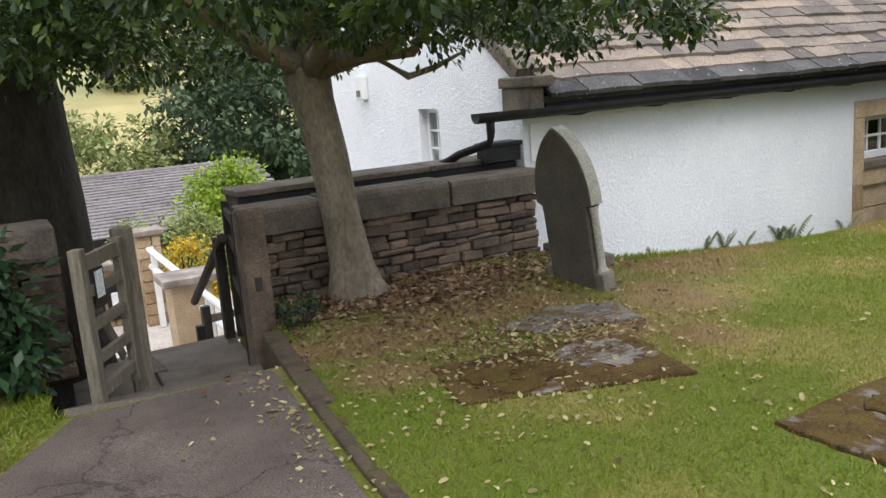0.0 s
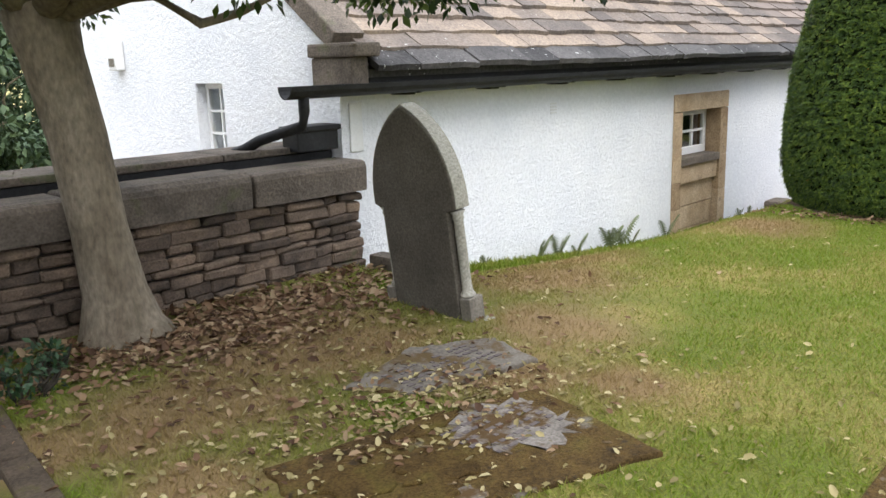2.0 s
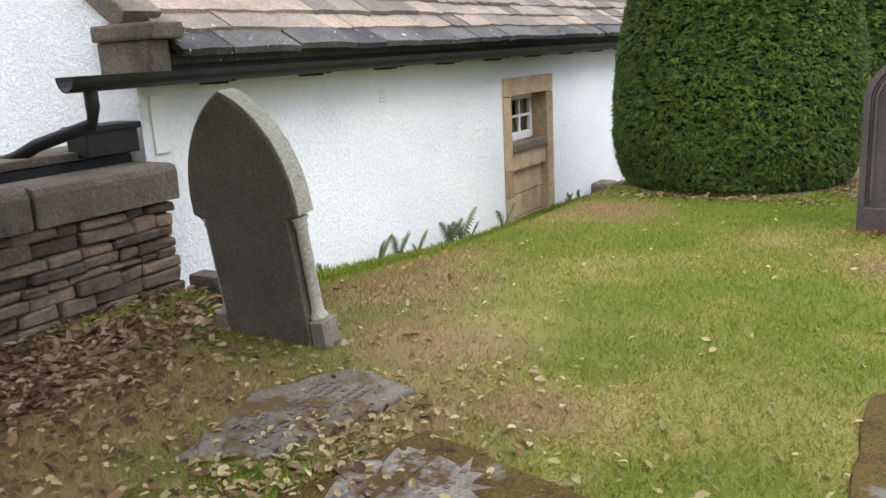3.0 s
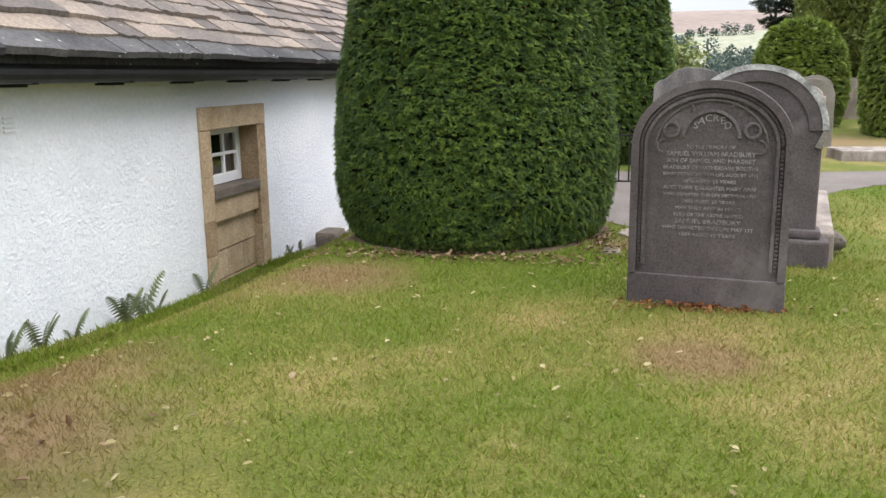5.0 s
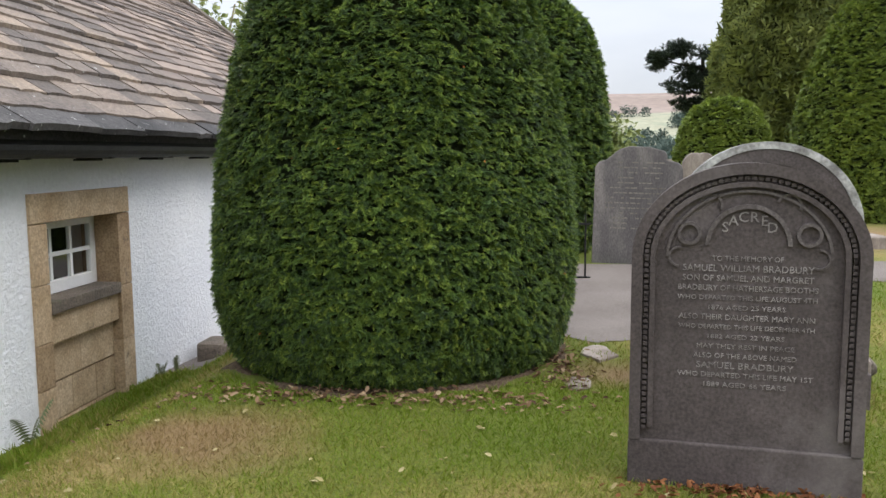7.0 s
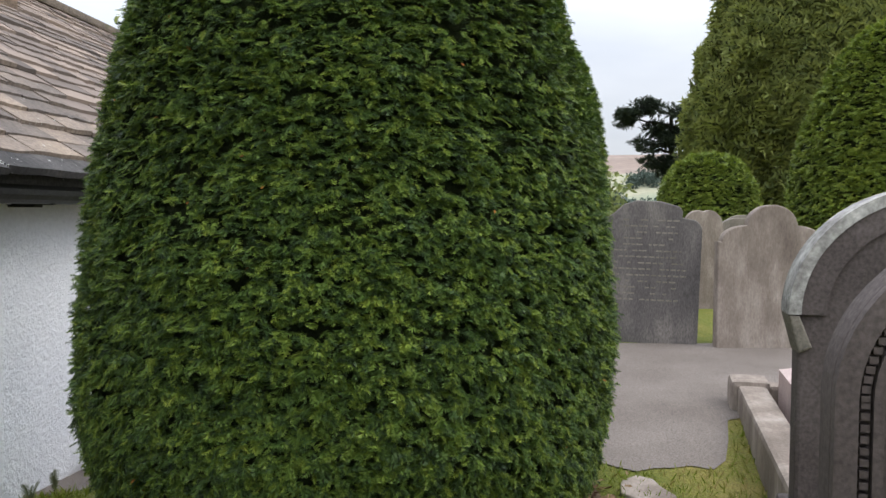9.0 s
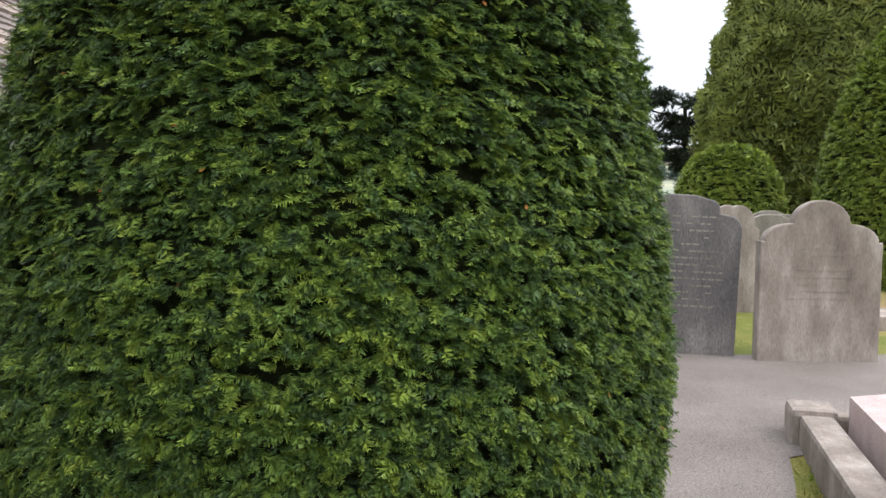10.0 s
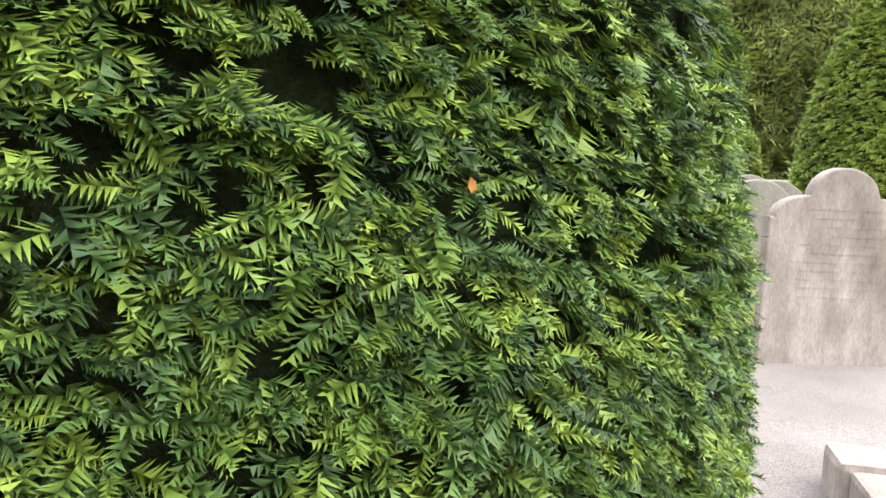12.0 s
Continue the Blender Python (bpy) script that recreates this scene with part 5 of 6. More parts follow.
# ---- gate and posts ----
gp = thing("gate_post", 0.84, 5.47, 0.38, "short square weathered gate post", "post", "gate posts")
part("post", boxes((-0.065, -0.065, -0.2, 0.065, 0.065, 1.05), bevel=0.018), M_WOOD, gp)
gp2 = thing("gate_post", 1.65, 5.40, 0.30, "broad worn stone gate post with mossy rounded top", "post", "gate posts")
part("post", slab_outline([(0.09, -0.2), (0.09, 1.08), (0.06, 1.14), (-0.06, 1.15), (-0.09, 1.08), (-0.09, -0.2)], -0.09, 0.09, bevel=0.02), M_STONE, gp2)
# shallow dark block on the face; the hole's shade is only its colour
part("socket_shade", boxes((-0.03, -0.098, 0.58, 0.02, -0.089, 0.68), bevel=0.004), M_GAP_SHADE, gp2)

gate = thing("gate", 0.81, 5.38, 0.42, "open low weathered oak gate with diagonal brace", "gate", rz=239)
GL = 0.62


def gpart(name, row, mat=M_WOOD, bevel=0.006, label=""):
    return part(name, boxes(row, bevel=bevel), mat, gate, label)


gpart("hanging_stile", (0.0, -0.03, 0.03, 0.075, 0.03, 0.97))
gpart("closing_stile", (GL - 0.08, -0.035, -0.02, GL, 0.035, 1.0))
for z, h in ((0.10, 0.075), (0.30, 0.065), (0.50, 0.065), (0.70, 0.065), (0.86, 0.09)):
    gpart("rail", (0.0755, -0.018, z, GL - 0.0805, 0.018, z + h))
bm = bmesh.new()
box(bm, -0.37, -0.012, -0.03, 0.37, 0.012, 0.03, bevel=0.004)
bmesh.ops.rotate(bm, verts=bm.verts, matrix=Matrix.Rotation(radians(-58), 3, "Y"))
bmesh.ops.translate(bm, verts=bm.verts, vec=(GL / 2, -0.032, 0.52))
part("brace", bm, M_WOOD, gate)
gpart("notice", (0.33, 0.0185, 0.62, 0.47, 0.022, 0.86), M_WOOD_DARK, 0.001, "small dark notice board")
gpart("notice_sheet", (0.35, 0.0225, 0.68, 0.45, 0.0255, 0.84), M_LABEL, 0.0005)
g2t = thing("gate", 1.62, 5.62, 0.27, "dark stained wooden gate standing open against the wall", "gate", rz=80)
for x in (0.0, 0.8):
    part("stile", boxes((x, -0.03, 0.0, x + 0.07, 0.03, 1.12), bevel=0.006), M_WOOD_DARK, g2t)
for z in (0.12, 0.45, 0.78, 1.0):
    part("rail", boxes((0.071, -0.015, z, 0.799, 0.015, z + 0.07), bevel=0.004), M_WOOD_DARK, g2t)
hr = thing("handrail", 1.75, 6.8, 0.2, "dark timber handrail going down the steps", "handrail")
tube_pts = [(1.68, 6.3, 1.12), (1.80, 8.3, 0.18)]
of(hr, "rail", tube(bmesh.new(), tube_pts, [0.04, 0.04], 8), M_WOOD_DARK)
for (x, y, z) in ((1.70, 6.55, 0.24), (1.80, 8.2, -0.9)):
    of(hr, "post", boxes((x - 0.04, y - 0.04, z, x + 0.04, y + 0.04, z + 0.85), bevel=0.006), M_WOOD_DARK)

# ---- garden below the steps ----
bm = slab_outline([(-6, 7.0), (4.4, 7.0), (4.5, 13.4), (-6, 13.4)], -1.1, -0.985, axis="z")
whole("patio", bm, M_PATIO, "pale flagged patio below the churchyard", "patio", kind="structure")
gw = thing("wall_garden", 0, 12.6, -0.98, "buff coursed stone garden wall with a lantern niche", "wall", kind="structure")
of(gw, "core", boxes((-4.0, 12.62, -1.1, 1.85, 12.9, -0.15)), M_SANDSTONE)
zc = -0.98
while zc < -0.2:
    x = -2.0
    while x < 1.8:
        w = min(random.uniform(0.2, 0.5), 1.86 - x)
        o = stone(gw, x, x + w - 0.012, 12.55, 12.64, zc, zc + 0.155, M_SANDSTONE, 0.012)
        x += w
    zc += 0.17
for a in np.arange(-4.0, 1.6, 0.8):
    of(gw, "coping_stone", boxes((a, 12.48, -0.148, min(a + 0.79, 1.82), 12.98, -0.05), bevel=0.02), M_GRAVE_PALE)
pl = thing("gate_pier", 2.05, 12.3, -0.98, "buff stone gate pier with flat cap", "pier", "garden piers")
zc, k = 0.0, 0
while zc < 1.2:
    if k % 2:
        part("pier_stone", boxes((-0.16, -0.16, zc, 0.03, 0.16, zc + 0.155), bevel=0.012), M_SANDSTONE, pl)
        part("pier_stone", boxes((0.04, -0.16, zc, 0.16, 0.16, zc + 0.155), bevel=0.012), M_SANDSTONE, pl)
    else:
        part("pier_stone", boxes((-0.16, -0.16, zc, 0.16, 0.16, zc + 0.155), bevel=0.012), M_SANDSTONE, pl)
    zc += 0.165
    k += 1
part("cap", boxes((-0.22, -0.22, 1.322, 0.22, 0.22, 1.40), bevel=0.02), M_GRAVE_PALE, pl, "pale flat cap stone")
pl2 = thing("gate_pier", 2.22, 10.7, -0.98, "low buff stone pier with flat cap", "pier", "garden piers")
part("shaft", boxes((-0.25, -0.25, 0, 0.25, 0.25, 0.88), bevel=0.015), M_SANDSTONE, pl2)
part("cap", boxes((-0.36, -0.33, 0.883, 0.36, 0.33, 0.98), bevel=0.02), M_GRAVE_PALE, pl2, "pale flat cap stone")
ln = thing("wall_lantern", 1.55, 12.5, -0.6, "black wall lantern with pale glass", "lantern")
part("case", boxes((-0.13, 0.0, -0.28, 0.13, 0.05, 0.30), bevel=0.01), M_IRON, ln)
part("glass", boxes((-0.07, -0.05, -0.18, 0.07, -0.002, 0.14), bevel=0.02), M_LABEL, ln)
wr = thing("handrail", 2.1, 11.5, -0.9, "white painted sloping stair rail", "handrail")
of(wr, "rail", boxes((2.02, 12.1, 0.10, 2.10, 12.2, 0.18), bevel=0.01), M_PAINT)
for k in range(2):
    of(wr, "rail", tube(bmesh.new(), [(2.03, 12.2, 0.15 - k * 0.25), (2.45, 9.6, -0.35 - k * 0.25)], [0.045, 0.045], 8), M_PAINT)
for y, z in ((12.0, 0.1), (11.1, -0.06), (10.2, -0.22), (9.7, -0.32)):
    xx = 2.03 + (12.2 - y) / 2.6 * 0.42 + 0.0
    of(wr, "post", boxes((xx - 0.04, y - 0.04, -0.98, xx + 0.04, y + 0.04, z), bevel=0.006), M_PAINT)
wg = thing("gate", 2.0, 9.0, -0.98, "low dark wooden garden gate", "gate", rz=10)
for x in (0.0, 0.62):
    part("stile", boxes((x, -0.04, 0, x + 0.09, 0.04, 0.92), bevel=0.008), M_WOOD_DARK, wg)
for z in (0.15, 0.45, 0.72):
    part("rail", boxes((0.091, -0.02, z, 0.619, 0.02, z + 0.09), bevel=0.006), M_WOOD, wg)

# bungalow roof beyond the garden
bg = thing("bungalow", -3, 24, -3, "low bungalow with a purple-grey tiled roof", "house")
BX0, BX1, BE_Y, BE_Z, BR_Y, BR_Z = -12.0, 7.0, 20.3, -0.80, 24.0, 0.33
of(bg, "wall", boxes((BX0 + 0.4, BE_Y + 0.4, -4, BX1 - 0.4, 2 * BR_Y - BE_Y - 0.4, BE_Z)), M_SANDSTONE)
bm = slab_outline([(BE_Y, BE_Z - 0.06), (BR_Y, BR_Z - 0.06), (2 * BR_Y - BE_Y, BE_Z - 0.06), (2 * BR_Y - BE_Y, BE_Z - 0.14), (BR_Y, BR_Z - 0.16), (BE_Y, BE_Z - 0.14)], BX0, BX1)
bgr = of(bg, "roof", bm, M_TILE)
of(bg, "eaves_board", boxes((BX0, BE_Y - 0.03, BE_Z - 0.2, BX1, BE_Y - 0.003, BE_Z - 0.02)), M_IRON)
nc = 20
bm = bmesh.new()
for k in range(nc):
    t0, t1 = k / nc, (k + 1) / nc
    ya, yb = BE_Y + (BR_Y - BE_Y) * t0, BE_Y + (BR_Y - BE_Y) * (t1 + 0.01)
    za, zb = BE_Z + (BR_Z - BE_Z) * t0, BE_Z + (BR_Z - BE_Z) * t1
    x = BX0 + (k % 2) * 0.17
    while x < BX1:
        j = random.uniform(-0.006, 0.006)
        v = [bm.verts.new(c) for c in ((x, ya, za - 0.05), (x + 0.335, ya, za - 0.05), (x + 0.335, ya, za + 0.012 + j), (x, ya, za + 0.012 + j), (x + 0.335, yb, zb - 0.012 + j), (x, yb, zb - 0.012 + j))]
        bm.faces.new((v[0], v[1], v[2], v[3]))
        bm.faces.new((v[3], v[2], v[4], v[5]))
        x += 0.34
tl = part("roof_tiles", bm, M_TILE, bgr)
tagged(tl, kind="stuff")
rp = part("ridge_tiles", tube(bmesh.new(), [(BX0, BR_Y, BR_Z - 0.03), (BX1, BR_Y, BR_Z - 0.03)], [0.09, 0.09], 10), M_TILE, bgr)


# ---- topiary, trees and shrubs ----
def surface_points(profile, n, face=None, arc_half=180.0):
    """Random points and outward normals on a turned form: profile of (radius, z); face: the bearing to which the arc is centred."""
    pr = np.array(profile, float)
    seg = np.hypot(np.diff(pr[:, 0]), np.diff(pr[:, 1])) * (pr[1:, 0] + pr[:-1, 0]) / 2
    k = rng.choice(len(seg), n, p=seg / seg.sum())
    t = rng.random(n)
    r = pr[k, 0] + (pr[k + 1, 0] - pr[k, 0]) * t
    z = pr[k, 1] + (pr[k + 1, 1] - pr[k, 1]) * t
    a = rng.uniform(-1, 1, n) * math.radians(arc_half) + math.radians(face or 0)
    dr, dz = pr[k + 1, 0] - pr[k, 0], pr[k + 1, 1] - pr[k, 1]
    ln = np.hypot(dr, dz) + 1e-9
    nr, nz = dz / ln, -dr / ln
    return np.stack([r * np.cos(a), r * np.sin(a), z], -1), np.stack([nr * np.cos(a), nr * np.sin(a), nz], -1), a


def sprays(name, P, N, a, size, tmpl, per=3):
    """Tufts: several sprays fan out of each point, so that lit tips stand before dark gaps."""
    n = len(P)
    tang = np.stack([-np.sin(a), np.cos(a), 0 * a], -1)
    up = np.array([0, 0, 1.0])
    lead = 0.7 * N + rng.normal(0.15, 0.55, (n, 1)) * tang + up * rng.normal(-0.25, 0.3, (n, 1))
    sz0 = size * rng.uniform(0.75, 1.25, n)
    root = P - N * (sz0[:, None] * rng.uniform(0.4, 0.9, (n, 1)))
    R = np.repeat(root, per, 0) + rng.normal(0, 0.10 * size, (n * per, 3))
    A = np.repeat(lead, per, 0) + rng.normal(0, 0.13, (n * per, 3)) + np.repeat(tang, per, 0) * rng.normal(0, 0.8, (n * per, 1))
    U = np.repeat(0.85 * N + 0.85 * up + rng.normal(0, 0.24, (n, 3)), per, 0) + rng.normal(0, 0.10, (n * per, 3))
    return strew(name, tmpl[0], tmpl[1], R, A, U, np.repeat(sz0, per) * rng.uniform(0.7, 1.15, n * per))


def draped_ring(cx, cy, r0, r1, n=72, m=6):
    """Bare soil round the foot of a clipped yew."""
    P = np.zeros((n + 1, m, 3))
    for i in range(n + 1):
        a_ = 2 * math.pi * i / n
        for j in range(m):
            r = r0 + (r1 + 0.06 * math.sin(7 * a_) + 0.04 * math.sin(17 * a_) - r0) * j / (m - 1)
            P[i, j, :2] = cx + r * math.cos(a_), cy + r * math.sin(a_)
    P[..., 2] = ground_z(P[..., 0], P[..., 1]) + 0.006
    P[:, -1, 2] -= 0.02
    idx = np.arange((n + 1) * m).reshape(n + 1, m)
    q = np.stack([idx[:-1, :-1], idx[:-1, 1:], idx[1:, 1:], idx[1:, :-1]], -1).reshape(-1, 4)
    return smooth(whole("bare_soil", array_mesh("bare_soil", P.reshape(-1, 3), q), M_SOIL, "dry bare soil round the foot of the yew", "soil", kind="structure"))


def yew_specks(x, y, z, profile):
    """A few dead orange leaves caught in the clipped face."""
    P, N, a = surface_points(profile, 90, 195, 75)
    n = len(P)
    me = strew("caught_leaves", CURLED[0], CURLED[1], P + np.array([x, y, z]) - N * 0.02, rng.normal(0, 1, (n, 3)), N, rng.uniform(0.012, 0.026, n))
    whole("caught_leaves", me, M_ORANGE, "few dead orange leaves caught in the yew", "leaves", kind="stuff")


def topiary(x, y, z, profile, label, count, size, mat, tmpl=SPRAY, face=None, arc_half=180.0, lumps=0.02, gaps=0.0):
    t = thing("yew_topiary", x, y, z, label, "topiary", "clipped yews")
    # added solid core; its near-black colour gives the shade between sprays
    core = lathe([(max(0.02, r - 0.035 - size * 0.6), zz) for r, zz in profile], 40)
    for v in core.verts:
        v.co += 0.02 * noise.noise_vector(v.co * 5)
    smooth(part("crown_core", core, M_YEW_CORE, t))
    P, N, a = surface_points(profile, count, face, arc_half)
    w = np.array([noise.noise(Vector(p) * 2.4) + 0.5 * noise.noise(Vector(p) * 7) for p in P])
    P = P + N * (lumps * w)[:, None]
    if gaps:
        h = np.array([noise.noise(Vector(p) * 15.0) + 0.6 * noise.noise(Vector(p) * 33.0 + Vector((5, 1, 3))) for p in P])
        k = h > -gaps - 0.25 * rng.random(len(P))
        P, N, a = P[k], N[k], a[k]
    kinds = tmpl if isinstance(tmpl, list) else [tmpl]
    for k, tm in enumerate(kinds):
        tagged(part("foliage", sprays("foliage", P[k::len(kinds)], N[k::len(kinds)], a[k::len(kinds)], size, tm), mat, t), kind="stuff")
    return t


H1 = [(0.75, -0.08), (0.98, -0.03), (1.09, 0.1), (1.135, 0.22), (1.18, 0.45), (1.195, 0.78), (1.17, 1.13), (1.13, 1.4), (1.07, 1.73), (1.02, 1.96), (0.93, 2.3), (0.88, 2.5), (0.82, 2.66), (0.70, 2.92), (0.5, 3.15), (0.2, 3.3), (0.03, 3.32)]
topiary(9.773, 3.899, 0.47, H1, "large tight-clipped barrel-shaped yew with dense dark green sprays", 25000, 0.043, M_YEW, SPRAYS, face=190, arc_half=104, lumps=0.026, gaps=0.62)
yew_specks(9.773, 3.899, 0.47, H1)
draped_ring(9.773, 3.899, 0.7, 1.17)
H2 = [(0.8, 0), (1.0, 0.3), (1.08, 0.8), (1.1, 1.3), (1.06, 1.9), (0.98, 2.4), (0.82, 2.8), (0.6, 3.05), (0.3, 3.2), (0.03, 3.24)]
topiary(14.9, 3.21, 0.56, H2, "tall clipped yew with domed top behind the graves", 10500, 0.062, M_YEW, SPRAY_SMALL, face=190, arc_half=120)
H3 = [(1.5, 0), (1.62, 0.4), (1.66, 1.0), (1.60, 1.8), (1.44, 2.5), (1.20, 3.15), (0.92, 3.7), (0.6, 4.1), (0.28, 4.3), (0.03, 4.36)]
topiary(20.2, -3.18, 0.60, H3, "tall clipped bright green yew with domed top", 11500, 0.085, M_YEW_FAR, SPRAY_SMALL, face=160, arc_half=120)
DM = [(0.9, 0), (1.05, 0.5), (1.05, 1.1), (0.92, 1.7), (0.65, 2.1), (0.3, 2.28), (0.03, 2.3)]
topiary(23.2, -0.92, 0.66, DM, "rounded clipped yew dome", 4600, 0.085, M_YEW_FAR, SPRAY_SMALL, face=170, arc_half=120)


def limb(bm, p0, p1, r0, r1, wob=0.15, n=6, sides=10):
    p0, p1 = Vector(p0), Vector(p1)
    ln = (p1 - p0).length
    pts = [p0.lerp(p1, i / n) + (noise.noise_vector(p0 * 3 + Vector((i * 0.9, 0, 0))) * wob * ln * math.sin(math.pi * i / n) if 0 < i < n else Vector()) for i in range(n + 1)]
    tube(bm, pts, [r0 + (r1 - r0) * i / n for i in range(n + 1)], sides)
    return pts


def clump_leaves(centres, radii, per, size, tmpl, flat=1.0, droop=0.0, seed=1):
    r = np.random.default_rng(seed)
    P, A, U, S = [], [], [], []
    for c, rad in zip(centres, radii):
        d = r.normal(0, 1, (per, 3))
        d /= np.linalg.norm(d, axis=1, keepdims=True)
        k = rad * r.random((per, 1)) ** 0.45
        p = np.array(c) + d * k * np.array([1, 1, flat])
        P.append(p)
        A.append(d + r.normal(0, 0.6, (per, 3)) + np.array([0, 0, -droop]))
        U.append(np.array([0, 0, 1.0]) + 0.5 * d + r.normal(0, 0.5, (per, 3)))
        S.append(size * r.uniform(0.6, 1.4, per))
    return strew("leaves", tmpl[0], tmpl[1], np.concatenate(P), np.concatenate(A), np.concatenate(U), np.concatenate(S))


# the evergreen tree by the wall
tree = thing("tree", 2.54, 5.79, 0.6, "evergreen tree with smooth bare grey trunk flaring at the root", "tree")
bm = bmesh.new()
tube(bm, [(0.02, -0.02, -0.1), (0.0, 0, 0.06), (-0.01, 0.01, 0.25), (-0.04, 0.03, 0.6), (-0.09, 0.07, 1.1), (-0.13, 0.13, 1.5), (-0.16, 0.17, 1.75)], [0.31, 0.225, 0.17, 0.15, 0.145, 0.155, 0.185], 18)
for v in bm.verts:
    v.co += 0.02 * noise.noise_vector(v.co * 4)
smooth(part("trunk", bm, M_BARK, tree))
ends = []
for tip, r0 in (((-1.5, -0.3, 2.5), 0.10), ((-0.7, -1.5, 2.55), 0.09), ((0.7, -0.4, 2.6), 0.10), ((0.5, -1.9, 2.5), 0.08), ((-0.5, 0.5, 3.2), 0.12), ((0.2, 1.0, 2.9), 0.09), ((1.0, -2.0, 2.35), 0.05)):
    b = bmesh.new()
    pts = limb(b, (-0.16, 0.16, 1.68), tip, r0, 0.02)
    smooth(part("limb", b, M_BARK, tree))
    ends += [tuple(p) for p in pts[2:]]
b = bmesh.new()
tube(b, [(-0.1, 0.0, 2.1), (0.12, -0.25, 1.86), (0.38, -0.48, 1.64), (0.54, -0.58, 1.69), (0.71, -0.7, 1.78)], [0.05, 0.035, 0.028, 0.022, 0.01], 8)
smooth(part("limb", b, M_BARK, tree))
r = random.Random(11)
cent, rad = [], []
for _ in range(170):
    a, q = r.uniform(0, 2 * math.pi), r.random() ** 0.6
    x, y = -0.25 + 2.2 * q * math.cos(a), -0.9 + 2.6 * q * math.sin(a)
    low = 1.72 + 0.10 * r.random() + (0.10 if y < -2.2 else 0)
    cent.append((x, y, r.uniform(low + 0.12, low + 1.5 * (1.15 - q))))
    rad.append(r.uniform(0.22, 0.42))
lv = clump_leaves(cent, rad, 230, 0.062, LEAF, 0.6, 0.25, 5)
tagged(part("crown", lv, M_HOLLY, tree, "dense small dark evergreen leaves"), kind="stuff")

# dark trunk behind the other wall
tree2 = thing("tree", 0.11, 6.95, -0.4, "massive dark ivy-clad trunk behind the wall", "tree")
bm = bmesh.new()
tube(bm, [(0, 0, -0.6), (0, 0, 0.8), (0.02, 0, 1.8), (-0.03, 0, 2.6), (-0.1, 0, 3.4), (-0.2, 0, 4.6)], [0.85, 0.74, 0.69, 0.66, 0.62, 0.5], 22)
for v in bm.verts:
    v.co += 0.06 * noise.noise_vector(v.co * 2.5)
smooth(part("trunk", bm, M_BARK_DARK, tree2))
cent = [(r.uniform(-2.4, 0.9), r.uniform(-1.9, 0.8), r.uniform(2.75, 4.2)) for _ in range(70)]
cent += [(r.uniform(-1.4, -0.5), r.uniform(-1.2, -0.7), r.uniform(1.8, 2.9)) for _ in range(12)]
tagged(part("crown", clump_leaves(cent, [r.uniform(0.25, 0.45) for _ in cent], 200, 0.07, LEAF, 0.7, 0.3, 6), M_HOLLY, tree2, "dark evergreen leaves"), kind="stuff")


def shrub(x, y, z, w, d, h, label, mat, leaf=0.07, n=40, per=120, seed=3, tmpl=LEAF, flat=1.0, name="shrub", rad=0.3):
    t = thing(name, x, y, z, label, "shrub")
    rr = random.Random(seed)
    bm = bmesh.new()
    for _ in range(7):
        limb(bm, (rr.uniform(-0.1, 0.1) * w, rr.uniform(-0.1, 0.1) * d, -0.15), (rr.uniform(-0.4, 0.4) * w, rr.uniform(-0.4, 0.4) * d, h * 0.8), 0.02 + 0.012 * h, 0.006, sides=6)
    tagged(part("stem", bm, M_BARK_DARK, t), kind="stuff")
    c, q = [], []
    for _ in range(n):
        a, k = rr.uniform(0, 2 * math.pi), rr.random() ** 0.5
        zz = h * rr.uniform(0.12, 1.0)
        sh = math.sqrt(max(0.05, 1 - max(0, zz / h - 0.35) ** 2 / 0.45))
        c.append((w / 2 * k * sh * math.cos(a), d / 2 * k * sh * math.sin(a), zz))
        q.append(rad * rr.uniform(0.6, 1.2))
    tagged(part("leaves", clump_leaves(c, q, per, leaf, tmpl, flat, 0.2, seed), mat, t), kind="stuff")
    return t


shrub(-0.12, 5.1, 0.6, 0.7, 0.6, 0.85, "dark glossy shrub in the shade of the wall", M_LAUREL, 0.09, 36, 70, 4, rad=0.22)
shrub(4.25, 15.6, -1.2, 2.2, 2.0, 2.0, "bright lime-green rounded garden shrub", M_LIME, 0.10, 70, 130, 5, rad=0.34)
shrub(2.7, 14.2, -1.1, 3.0, 1.4, 1.35, "variegated green garden shrubs", M_TREE_GREEN, 0.08, 40, 110, 6, rad=0.28)
shrub(0.2, 14.4, -1.1, 3.0, 1.2, 1.25, "clipped green garden hedge", M_TREE_GREEN, 0.07, 40, 110, 7, rad=0.26)
shrub(2.75, 12.9, -1.0, 1.1, 0.8, 1.0, "mass of yellow garden flowers", M_FLOWER, 0.06, 26, 110, 8, rad=0.2)
shrub(17.6, 2.1, 0.6, 1.5, 1.5, 1.7, "small green shrub behind the clipped yew", M_TREE_GREEN, 0.10, 40, 100, 9)
shrub(24.5, -3.6, 0.6, 2.6, 1.5, 1.35, "pale green shrub behind the headstones", M_TREE_GREEN, 0.12, 40, 90, 10)


